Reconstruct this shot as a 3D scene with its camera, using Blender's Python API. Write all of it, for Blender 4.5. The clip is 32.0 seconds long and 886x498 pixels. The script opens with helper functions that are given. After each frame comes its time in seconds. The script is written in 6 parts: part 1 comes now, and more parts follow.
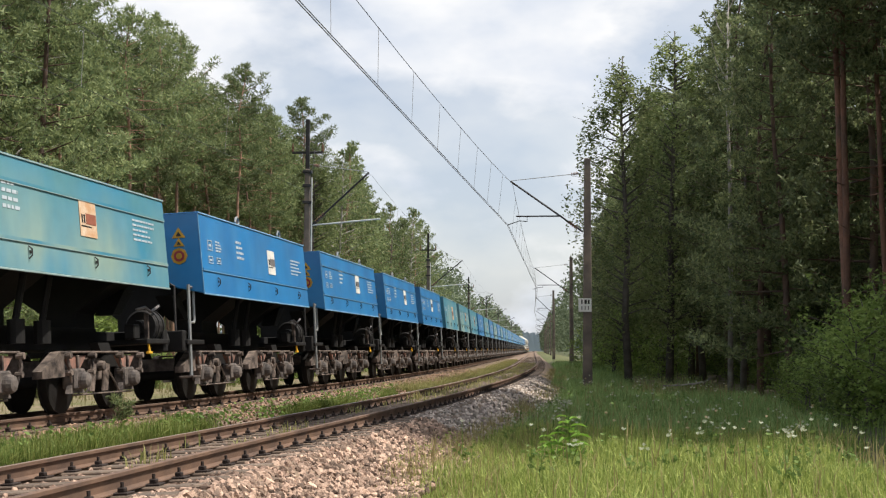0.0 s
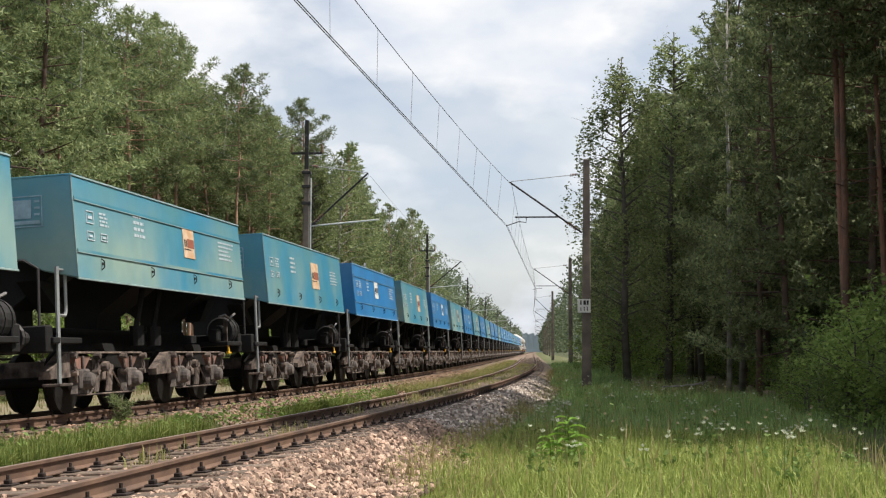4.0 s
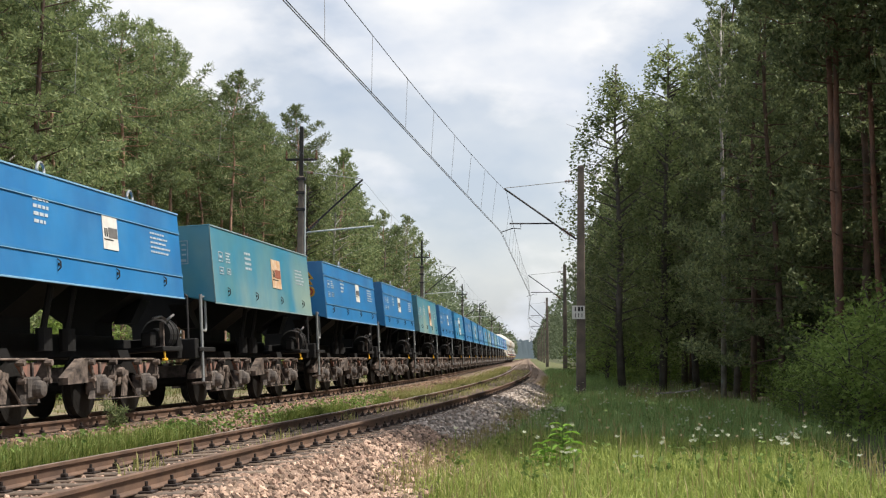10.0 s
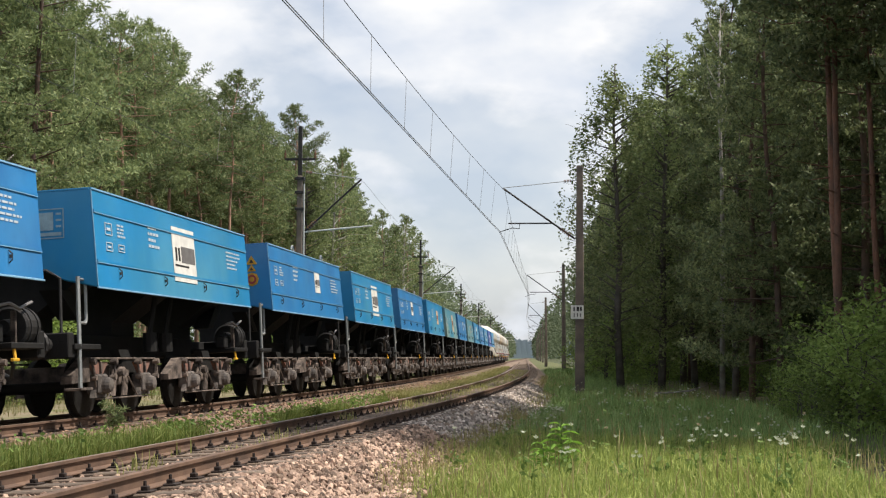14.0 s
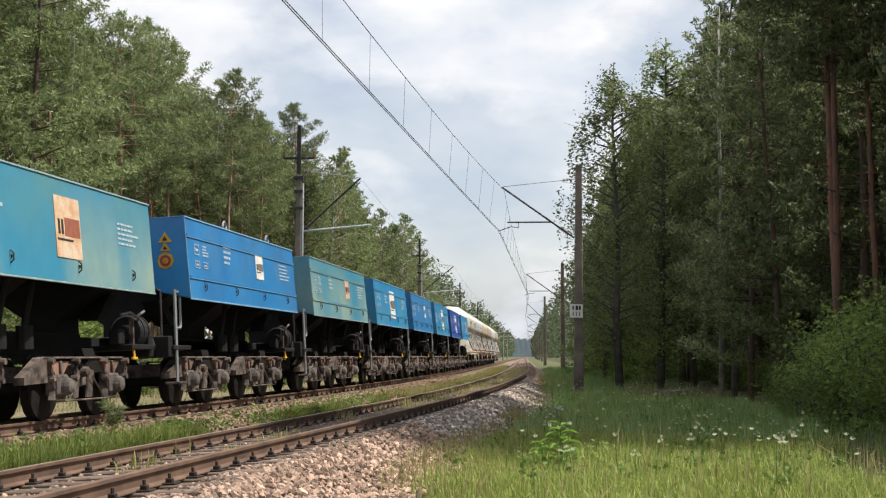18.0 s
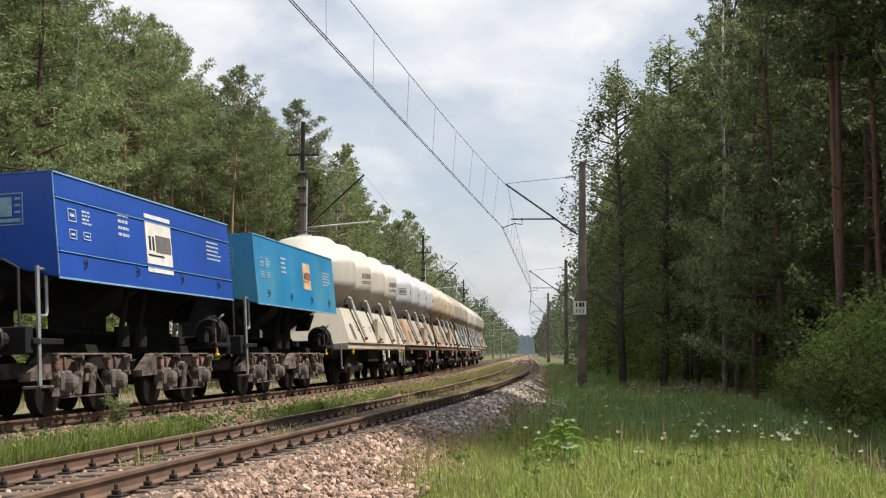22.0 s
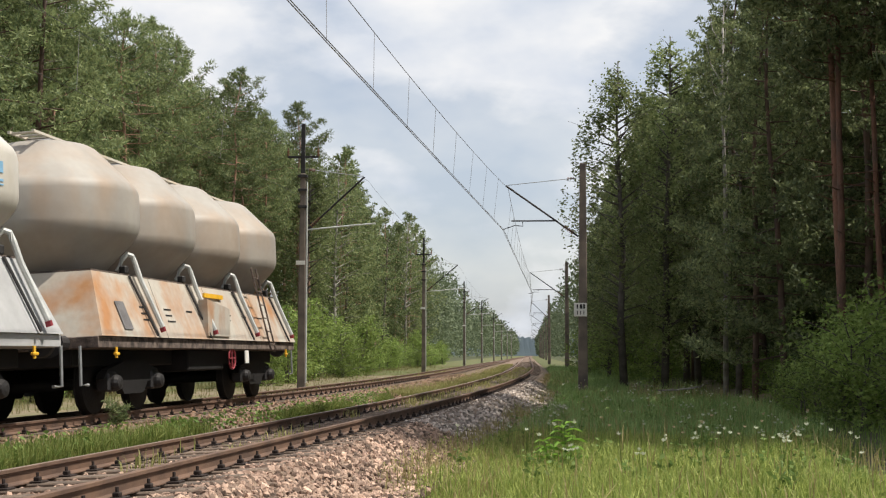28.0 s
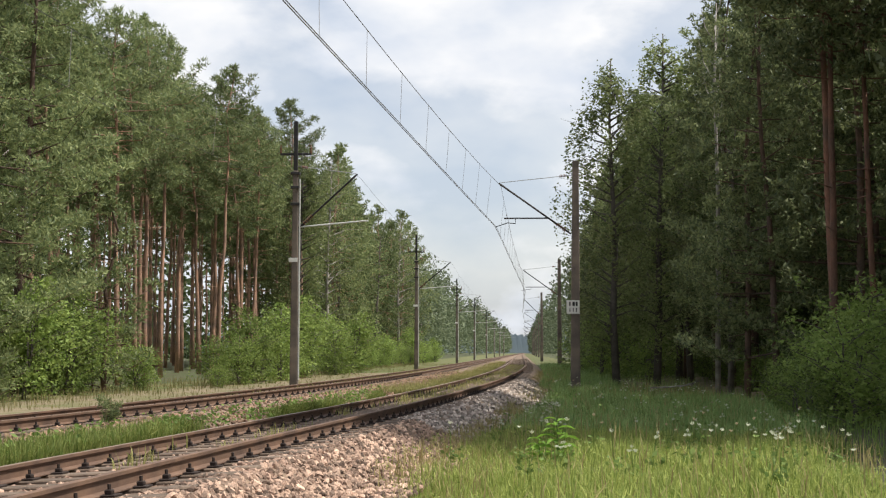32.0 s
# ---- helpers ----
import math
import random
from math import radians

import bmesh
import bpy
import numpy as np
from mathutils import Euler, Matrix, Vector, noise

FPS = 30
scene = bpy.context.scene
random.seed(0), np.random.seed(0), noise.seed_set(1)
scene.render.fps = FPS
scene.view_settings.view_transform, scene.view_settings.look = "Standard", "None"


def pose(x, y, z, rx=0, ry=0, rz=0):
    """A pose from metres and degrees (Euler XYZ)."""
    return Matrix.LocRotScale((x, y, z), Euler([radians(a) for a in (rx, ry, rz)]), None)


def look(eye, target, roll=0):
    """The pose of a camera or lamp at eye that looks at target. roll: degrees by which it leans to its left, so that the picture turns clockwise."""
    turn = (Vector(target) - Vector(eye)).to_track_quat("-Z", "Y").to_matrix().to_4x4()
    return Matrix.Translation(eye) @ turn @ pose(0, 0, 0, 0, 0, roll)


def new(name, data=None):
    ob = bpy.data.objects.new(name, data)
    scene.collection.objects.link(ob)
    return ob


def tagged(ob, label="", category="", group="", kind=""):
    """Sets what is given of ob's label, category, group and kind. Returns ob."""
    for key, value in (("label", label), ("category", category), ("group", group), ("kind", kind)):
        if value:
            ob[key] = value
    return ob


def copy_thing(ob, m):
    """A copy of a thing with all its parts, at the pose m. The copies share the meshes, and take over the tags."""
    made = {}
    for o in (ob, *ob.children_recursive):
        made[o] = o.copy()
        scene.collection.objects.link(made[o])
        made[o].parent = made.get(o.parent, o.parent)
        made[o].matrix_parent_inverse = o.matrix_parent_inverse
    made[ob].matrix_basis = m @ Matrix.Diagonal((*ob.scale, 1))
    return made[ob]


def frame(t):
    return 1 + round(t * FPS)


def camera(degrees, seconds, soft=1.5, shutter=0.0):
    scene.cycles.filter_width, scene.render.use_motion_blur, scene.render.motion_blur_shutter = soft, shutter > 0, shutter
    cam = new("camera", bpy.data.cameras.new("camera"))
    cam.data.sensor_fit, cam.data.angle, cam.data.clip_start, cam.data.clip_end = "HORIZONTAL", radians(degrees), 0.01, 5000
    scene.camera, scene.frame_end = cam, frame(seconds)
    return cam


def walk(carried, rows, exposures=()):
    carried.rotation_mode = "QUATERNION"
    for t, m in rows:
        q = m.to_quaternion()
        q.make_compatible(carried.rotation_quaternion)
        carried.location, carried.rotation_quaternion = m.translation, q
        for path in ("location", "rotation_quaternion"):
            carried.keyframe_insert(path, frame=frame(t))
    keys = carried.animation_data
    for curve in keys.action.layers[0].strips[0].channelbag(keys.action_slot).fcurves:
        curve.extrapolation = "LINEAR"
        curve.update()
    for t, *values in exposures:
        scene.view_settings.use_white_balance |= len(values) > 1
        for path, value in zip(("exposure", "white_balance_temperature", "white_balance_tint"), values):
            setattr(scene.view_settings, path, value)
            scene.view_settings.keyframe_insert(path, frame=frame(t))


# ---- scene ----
# seconds, turn to the left, tilt and lean of the hand-held camera, in degrees
TURNS = [
 (0.0, 0.521, -0.087, 0.007), (0.5, 0.521, -0.107, 0.004), (1.0, 0.521, -0.114, 0.006), (1.5, 0.520, -0.114, 0.009), (2.0, 0.521, -0.114, 0.011),
 (2.5, 0.524, -0.114, 0.016), (3.0, 0.520, -0.103, 0.021), (3.5, 0.498, -0.079, 0.024), (5.5, 0.424, -0.002, 0.018), (6.0, 0.386, 0.006, 0.016),
 (6.5, 0.371, 0.035, 0.027), (7.0, 0.371, 0.067, 0.032), (7.5, 0.370, 0.092, 0.043), (8.0, 0.371, 0.130, 0.051), (8.5, 0.363, 0.150, 0.058),
 (9.0, 0.320, 0.183, 0.048), (9.5, 0.255, 0.216, 0.041), (10.0, 0.243, 0.225, 0.041), (10.5, 0.229, 0.224, 0.033), (11.0, 0.221, 0.221, 0.029),
 (11.5, 0.221, 0.222, 0.035), (12.0, 0.218, 0.223, 0.068), (12.5, 0.208, 0.227, 0.059), (13.0, 0.198, 0.228, 0.076), (13.5, 0.188, 0.206, 0.075),
 (14.0, 0.191, 0.214, 0.080), (14.5, 0.187, 0.222, 0.047), (16.5, 0.213, 0.150, 0.026), (17.0, 0.185, 0.157, 0.042), (17.5, 0.155, 0.174, 0.035),
 (18.0, 0.145, 0.167, 0.037), (18.5, 0.153, 0.145, 0.043), (19.0, 0.178, 0.112, 0.043), (19.5, 0.211, 0.082, 0.030), (20.0, 0.247, 0.073, 0.067),
 (20.5, 0.258, 0.071, 0.063), (21.0, 0.267, 0.059, 0.083), (21.5, 0.289, 0.039, 0.108), (22.0, 0.300, 0.026, 0.110), (22.5, 0.325, 0.026, 0.082),
 (23.0, 0.367, 0.034, 0.093), (23.5, 0.405, 0.045, 0.097), (24.0, 0.430, 0.072, 0.088), (24.5, 0.441, 0.092, 0.086), (25.0, 0.444, 0.099, 0.095),
 (25.5, 0.445, 0.107, 0.103), (27.5, 0.334, 0.111, 0.026), (28.0, 0.326, 0.111, 0.028), (28.5, 0.290, 0.102, 0.023), (29.0, 0.224, 0.072, 0.025),
 (29.5, 0.157, 0.043, 0.024), (30.0, 0.113, 0.035, 0.023), (30.5, 0.081, 0.035, 0.035), (31.0, 0.064, 0.025, 0.033), (31.5, 0.035, -0.003, 0.031),
 (32.0, 0.009, -0.004, 0.034),
]

EYE = (0.0, 0.0, 0.95)
TILT = 4.44
cam = camera(37.05, 32.0, 1.2)
walk(cam, [(t, pose(*EYE, 90 + TILT + b, 0, a) @ pose(0, 0, 0, 0, 0, r)) for t, a, b, r in TURNS],
     [(0.0, 0.40), (20.5, 0.40), (22.0, 0.34), (23.0, 0.25), (24.0, 0.14), (25.5, 0.13), (27.0, 0.20), (28.0, 0.28), (29.0, 0.38), (32.0, 0.40)])

# world: bright broken cloud over pale blue, one sun high on the right
SUN_AZ, SUN_EL = radians(96), radians(60.5)      # azimuth from +Y towards +X
world = bpy.data.worlds.new("sky")
scene.world = world
world.use_nodes = True


def sky_nodes():
    nt = world.node_tree
    nt.nodes.clear()
    n, l = nt.nodes.new, nt.links.new
    out, bg = n("ShaderNodeOutputWorld"), n("ShaderNodeBackground")
    sky = n("ShaderNodeTexSky")
    sky.sky_type, sky.sun_disc = "NISHITA", False
    sky.sun_elevation, sky.sun_rotation = SUN_EL, SUN_AZ
    sky.air_density, sky.dust_density = 1.0, 2.0
    bg.inputs["Strength"].default_value = 0.102
    co, mp, n1, n2 = n("ShaderNodeTexCoord"), n("ShaderNodeMapping"), n("ShaderNodeTexNoise"), n("ShaderNodeTexNoise")
    mp.inputs["Scale"].default_value = (1.0, 1.0, 1.9)
    mp.inputs["Location"].default_value = (0.3, 0.1, 0.0)
    l(co.outputs["Generated"], mp.inputs["Vector"])
    n1.inputs["Scale"].default_value, n1.inputs["Detail"].default_value = 4.6, 7.0
    n1.inputs["Roughness"].default_value = 0.52
    n2.inputs["Scale"].default_value, n2.inputs["Detail"].default_value = 11.0, 4.0
    l(mp.outputs[0], n1.inputs["Vector"])
    l(mp.outputs[0], n2.inputs["Vector"])
    r1, r2 = n("ShaderNodeValToRGB"), n("ShaderNodeValToRGB")
    r1.color_ramp.elements[0].position, r1.color_ramp.elements[1].position = 0.44, 0.535
    r1.color_ramp.elements[0].color = (0.55, 0.55, 0.55, 1)
    r2.color_ramp.elements[0].position, r2.color_ramp.elements[1].position = 0.35, 0.7
    r2.color_ramp.elements[0].color = (5.6, 6.0, 6.7, 1)
    r2.color_ramp.elements[1].color = (8.0, 7.9, 7.8, 1)
    l(n1.outputs["Fac"], r1.inputs["Fac"])
    l(n2.outputs["Fac"], r2.inputs["Fac"])
    mix = n("ShaderNodeMix")
    mix.data_type = "RGBA"
    l(r1.outputs[0], mix.inputs["Factor"])
    l(sky.outputs[0], mix.inputs["A"])
    l(r2.outputs[0], mix.inputs["B"])
    l(mix.outputs["Result"], bg.inputs["Color"])
    l(bg.outputs[0], out.inputs["Surface"])


sky_nodes()
sun_data = bpy.data.lights.new("sun", "SUN")
sun_data.energy, sun_data.angle, sun_data.color = 5.0, radians(0.6), (1.0, 0.94, 0.84)
sun = new("sun", sun_data)
sun_way = Vector((math.sin(SUN_AZ) * math.cos(SUN_EL), math.cos(SUN_AZ) * math.cos(SUN_EL), math.sin(SUN_EL)))
sun.matrix_world = look((0, 0, 60), Vector((0, 0, 60)) - sun_way)

# ---------------------------------------------------------------- plan of the two tracks
STEP = 0.5
SG = np.arange(-420, 2600, STEP)


def centreline(x0, heading, knots, bends):
    """Points and headings of a track's centre, s = 0 at y = 20; curvature runs linearly between the knots."""
    k = np.interp(SG, knots, bends)
    th = np.cumsum(k) * STEP
    th = th - th[-1] + heading
    x, y = np.cumsum(np.sin(th)) * STEP, np.cumsum(np.cos(th)) * STEP
    return x - np.interp(0, SG, x) + x0, y - np.interp(0, SG, y) + 20, th


FAR = centreline(-6.205, 0.0663, (-61, -60, -3.6, 75.3, 76), (0, -0.0022, -0.0022, 0, 0))
NEAR = centreline(-1.882, 0.0585, (-13, -12, -3, 6, 18, 34, 60, 110), (0, 0.00571, 0.00008, -0.00209, -0.00179, -0.00097, -0.00052, 0))
WIRE = centreline(-1.835, 0.0615, (-13, -12, -3, 6, 18, 34, 60, 110), (0, 0.0016, -0.0035, -0.00304, -0.0017, -0.001, -0.0006, 0))      # the near track's overhead line, staggered
FAR_CANT, NEAR_CANT, NEAR_Z = 0.079 / 1.5, 0.078 / 1.5, -0.0105


def at(track, s, u=0.0):
    """x, y, heading at s metres along a track, u metres to its right."""
    x, y, h = (float(np.interp(s, SG, a)) for a in track)
    return x + u * math.cos(h), y - u * math.sin(h), h


def smooth(a, b, v):
    v = min(1.0, max(0.0, (v - a) / (b - a)))
    return v * v * (3 - 2 * v)


def gap(s):
    """Distance between the two centrelines near s."""
    return math.hypot(at(NEAR, s)[0] - at(FAR, s)[0], at(NEAR, s)[1] - at(FAR, s)[1])


def ground_z(s, u):
    """Height of the ground, u from the near track's centre."""
    low = -0.62 + 0.36 * smooth(22, 48, s) + 0.05 * math.sin(s * 0.31 + u * 0.5)
    g = gap(s)
    if u > 1.2:
        z = -0.40 + (low + 0.40) * smooth(1.2, 2.5, u)
        z += 0.25 * smooth(7, 16, u)
    elif u > -g - 2.5:
        z = -0.36
    else:
        z = -0.36 + 0.3 * smooth(7, 16, -u - g)
    return z + 0.03 * noise.noise((u * 0.6, s * 0.3, 3.0))


# ---------------------------------------------------------------- materials
def material(name, color, rough=0.7, metal=0.0, vary=0.25, scale=4.0, bump=0.2, bump_scale=40.0, color2=None, spec=0.4, island=0.0, per_object=0.0, edge=(0.36, 0.66), stain=None):
    """A Principled surface: two colours mixed by a broad noise, a fine noise on top, and a bump."""
    m = bpy.data.materials.new(name)
    m.use_nodes = True
    nt = m.node_tree
    n, l = nt.nodes.new, nt.links.new
    b = nt.nodes["Principled BSDF"]
    co = n("ShaderNodeTexCoord")
    n1, n2 = n("ShaderNodeTexNoise"), n("ShaderNodeTexNoise")
    n1.inputs["Scale"].default_value, n1.inputs["Detail"].default_value = scale, 5
    n2.inputs["Scale"].default_value, n2.inputs["Detail"].default_value = bump_scale, 3
    l(co.outputs["Object"], n1.inputs["Vector"])
    l(co.outputs["Object"], n2.inputs["Vector"])
    ramp = n("ShaderNodeValToRGB")
    ramp.color_ramp.elements[0].position, ramp.color_ramp.elements[1].position = edge
    c2 = color2 or tuple(c * (1 - vary) for c in color)
    ramp.color_ramp.elements[0].color, ramp.color_ramp.elements[1].color = (*color, 1), (*c2, 1)
    l(n1.outputs["Fac"], ramp.inputs["Fac"])
    hsv = n("ShaderNodeHueSaturation")
    colour = ramp.outputs[0]
    if stain:
        # rust and grime that ran down and gathered on a belt between two heights
        tint, z0, z1, amount, grain = stain
        sep, band, n3, mx, mul = n("ShaderNodeSeparateXYZ"), n("ShaderNodeValToRGB"), n("ShaderNodeTexNoise"), n("ShaderNodeMixRGB"), n("ShaderNodeMath")
        mp = n("ShaderNodeMapping")
        mp.inputs["Scale"].default_value = (1.0, 1.0, 0.45)
        own, spread = n("ShaderNodeObjectInfo"), n("ShaderNodeMath")
        spread.operation, spread.inputs[1].default_value = "MULTIPLY", 40.0
        l(own.outputs["Random"], spread.inputs[0])
        l(spread.outputs[0], mp.inputs["Location"])
        l(co.outputs["Object"], mp.inputs["Vector"])
        l(mp.outputs[0], n3.inputs["Vector"])
        n3.inputs["Scale"].default_value, n3.inputs["Detail"].default_value = grain, 6
        patch = n("ShaderNodeValToRGB")
        patch.color_ramp.elements[0].position, patch.color_ramp.elements[1].position = 0.42, 0.64
        l(n3.outputs["Fac"], patch.inputs["Fac"])
        span = n("ShaderNodeMapRange")
        span.inputs["From Min"].default_value, span.inputs["From Max"].default_value = z0, z1
        l(co.outputs["Object"], sep.inputs[0])
        l(sep.outputs["Z"], span.inputs["Value"])
        r = band.color_ramp
        r.elements[0].position, r.elements[1].position = 0.0, 1.0
        r.elements[0].color, r.elements[1].color = (0.5, 0.5, 0.5, 1), (0, 0, 0, 1)
        top = r.elements.new(0.45)
        top.color = (1, 1, 1, 1)
        l(span.outputs[0], band.inputs["Fac"])
        mul.operation = "MULTIPLY"
        l(patch.outputs[0], mul.inputs[0])
        l(band.outputs[0], mul.inputs[1])
        amt = n("ShaderNodeMath")
        amt.operation = "MULTIPLY"
        amt.inputs[1].default_value = amount
        l(mul.outputs[0], amt.inputs[0])
        l(amt.outputs[0], mx.inputs["Fac"])
        l(colour, mx.inputs["Color1"])
        mx.inputs["Color2"].default_value = (*tint, 1)
        colour = mx.outputs[0]
    l(colour, hsv.inputs["Color"])
    mr = n("ShaderNodeMapRange")
    mr.inputs["To Min"].default_value, mr.inputs["To Max"].default_value = 1 - vary * 0.6, 1 + vary * 0.6
    l(n2.outputs["Fac"], mr.inputs["Value"])
    value = mr.outputs[0]
    for amount, node, socket in ((island, "ShaderNodeNewGeometry", "Random Per Island"), (per_object, "ShaderNodeObjectInfo", "Random")):
        if amount:
            g, m2, mul = n(node), n("ShaderNodeMapRange"), n("ShaderNodeMath")
            mul.operation = "MULTIPLY"
            m2.inputs["To Min"].default_value, m2.inputs["To Max"].default_value = 1 - amount, 1 + amount
            l(g.outputs[socket], m2.inputs["Value"])
            l(value, mul.inputs[0])
            l(m2.outputs[0], mul.inputs[1])
            value = mul.outputs[0]
    l(value, hsv.inputs["Value"])
    l(hsv.outputs[0], b.inputs["Base Color"])
    b.inputs["Roughness"].default_value, b.inputs["Metallic"].default_value = rough, metal
    b.inputs["Specular IOR Level"].default_value = spec
    if bump:
        bp = n("ShaderNodeBump")
        bp.inputs["Strength"].default_value, bp.inputs["Distance"].default_value = bump, 0.02
        l(n2.outputs["Fac"], bp.inputs["Height"])
        l(bp.outputs[0], b.inputs["Normal"])
    return m


def leaf_material(name, color, color2, glow=0.35, island=0.35):
    """Foliage: diffuse and translucent, each leaf and each plant a little different."""
    m = bpy.data.materials.new(name)
    m.use_nodes = True
    nt = m.node_tree
    nt.nodes.clear()
    n, l = nt.nodes.new, nt.links.new
    out, mix, d, tr = n("ShaderNodeOutputMaterial"), n("ShaderNodeMixShader"), n("ShaderNodeBsdfPrincipled"), n("ShaderNodeBsdfTranslucent")
    geo, info, ramp, hsv = n("ShaderNodeNewGeometry"), n("ShaderNodeObjectInfo"), n("ShaderNodeValToRGB"), n("ShaderNodeHueSaturation")
    ramp.color_ramp.elements[0].color, ramp.color_ramp.elements[1].color = (*color, 1), (*color2, 1)
    l(geo.outputs["Random Per Island"], ramp.inputs["Fac"])
    mr = n("ShaderNodeMapRange")
    mr.inputs["To Min"].default_value, mr.inputs["To Max"].default_value = 1 - island, 1 + island
    l(info.outputs["Random"], mr.inputs["Value"])
    l(ramp.outputs[0], hsv.inputs["Color"])
    l(mr.outputs[0], hsv.inputs["Value"])
    l(hsv.outputs[0], d.inputs["Base Color"])
    l(hsv.outputs[0], tr.inputs["Color"])
    d.inputs["Roughness"].default_value = 0.6
    d.inputs["Specular IOR Level"].default_value = 0.25
    mix.inputs["Fac"].default_value = glow
    l(d.outputs[0], mix.inputs[1])
    l(tr.outputs[0], mix.inputs[2])
    l(mix.outputs[0], out.inputs["Surface"])
    return m


M = {}
M["soil"] = material("soil_and_short_grass", (0.085, 0.115, 0.03), 0.95, vary=0.5, scale=0.35, bump=0.6, bump_scale=9, color2=(0.13, 0.11, 0.055))
M["forest_floor"] = material("forest_floor", (0.06, 0.055, 0.03), 0.95, vary=0.5, scale=0.8, bump=0.6, bump_scale=9, color2=(0.05, 0.07, 0.02))
M["dirt"] = material("trampled_sandy_dirt", (0.20, 0.155, 0.105), 0.95, vary=0.4, scale=0.8, bump=0.6, bump_scale=14, color2=(0.12, 0.12, 0.05))
M["ballast"] = material("ballast_bed", (0.23, 0.16, 0.112), 0.95, vary=0.6, scale=2.2, bump=1.0, bump_scale=22, color2=(0.12, 0.088, 0.068))
M["stone"] = material("ballast_stone", (0.32, 0.225, 0.17), 0.9, vary=0.35, scale=5, bump=0.4, bump_scale=60, color2=(0.185, 0.12, 0.09), island=0.75, per_object=0.7)
M["rail"] = material("rusty_rail_steel", (0.165, 0.10, 0.068), 0.75, 0.1, vary=0.4, scale=3, bump=0.3, bump_scale=90, color2=(0.095, 0.06, 0.045))
M["rail_top"] = material("worn_rail_head", (0.30, 0.23, 0.18), 0.45, 0.4, vary=0.2, scale=2, bump=0.05)
M["sleeper"] = material("weathered_timber", (0.165, 0.12, 0.088), 0.9, vary=0.4, scale=6, bump=0.6, bump_scale=50, color2=(0.10, 0.075, 0.06), per_object=0.25)
M["iron"] = material("dark_rusty_iron", (0.035, 0.024, 0.02), 0.7, 0.3, vary=0.4, scale=8, bump=0.3)
M["concrete"] = material("aged_concrete", (0.20, 0.16, 0.13), 0.9, vary=0.3, scale=1.5, bump=0.3, bump_scale=40, color2=(0.10, 0.085, 0.075))
M["steel_dark"] = material("dark_painted_steel", (0.045, 0.042, 0.042), 0.6, 0.4, vary=0.3, scale=5)
M["galv"] = material("galvanised_steel", (0.36, 0.37, 0.37), 0.5, 0.6, vary=0.25, scale=6)
M["copper"] = material("weathered_wire", (0.30, 0.285, 0.275), 0.5, 0.5, vary=0.1)
M["porcelain"] = material("insulator_porcelain", (0.20, 0.11, 0.07), 0.25, vary=0.1)
M["white_plate"] = material("white_enamel_plate", (0.75, 0.74, 0.70), 0.4, vary=0.1)
M["black_paint"] = material("black_paint", (0.015, 0.015, 0.016), 0.6, vary=0.2)
M["blue"] = material("bright_blue_paint", (0.026, 0.19, 0.45), 0.4, vary=0.16, scale=0.9, bump=0.10, bump_scale=4, color2=(0.03, 0.15, 0.36), stain=((0.09, 0.27, 0.48), 1.7, 4.2, 0.35, 1.5))
M["teal"] = material("faded_teal_paint", (0.035, 0.21, 0.34), 0.5, vary=0.2, scale=0.8, bump=0.1, bump_scale=4, color2=(0.07, 0.22, 0.27), stain=((0.25, 0.34, 0.29), 1.2, 3.45, 0.95, 0.5))
M["azure"] = material("azure_paint", (0.018, 0.215, 0.47), 0.42, vary=0.2, scale=1.0, bump=0.08, bump_scale=4, color2=(0.02, 0.19, 0.38), stain=((0.10, 0.30, 0.40), 1.2, 3.6, 0.7, 0.6))
M["deep_blue"] = material("deep_blue_paint", (0.02, 0.075, 0.36), 0.4, vary=0.15, scale=1.0, bump=0.08, bump_scale=6)
M["pale_blue"] = material("pale_blue_edge", (0.22, 0.42, 0.60), 0.5, vary=0.2)
M["pale_teal"] = material("pale_teal_edge", (0.30, 0.40, 0.40), 0.5, vary=0.3)
M["pale_tube"] = material("pale_insulated_tube", (0.55, 0.56, 0.54), 0.5, vary=0.2)
M["drum"] = material("dark_drum", (0.03, 0.028, 0.028), 0.6, 0.2, vary=0.4, scale=5)
M["saddle"] = material("red_oxide_saddle", (0.27, 0.13, 0.095), 0.85, vary=0.35, scale=7, color2=(0.13, 0.085, 0.07), per_object=0.4)
M["axle_grey"] = material("dusty_axle_box", (0.15, 0.125, 0.11), 0.8, vary=0.4, scale=9, color2=(0.05, 0.042, 0.04), per_object=0.3)
# Foliage greyed for the far woods: aerial haze mixed into the leaf colour.
M["hazed_needles"] = leaf_material("haze_greyed_foliage", (0.095, 0.125, 0.07), (0.17, 0.205, 0.12), 0.35, 0.1)
# Nearly black, so parts beneath the wagons carry the shade in their colour.
M["under"] = material("near_black_underframe", (0.012, 0.011, 0.011), 0.8, 0.2, vary=0.4, scale=5)
M["bogie"] = material("dusty_bogie_casting", (0.20, 0.155, 0.13), 0.85, 0.2, vary=0.5, scale=6, bump=0.5, color2=(0.035, 0.028, 0.026), per_object=0.3)
M["rust_red"] = material("red_oxide_paint", (0.30, 0.10, 0.06), 0.8, vary=0.3, scale=9)
M["wheel"] = material("brake_dust_wheel", (0.016, 0.014, 0.013), 0.7, 0.4, vary=0.3, scale=9)
M["grey_cyl"] = material("dusty_grey_cylinder", (0.20, 0.19, 0.19), 0.6, 0.3, vary=0.3, scale=6)
M["yellow"] = material("yellow_paint", (0.75, 0.42, 0.03), 0.5, vary=0.15)
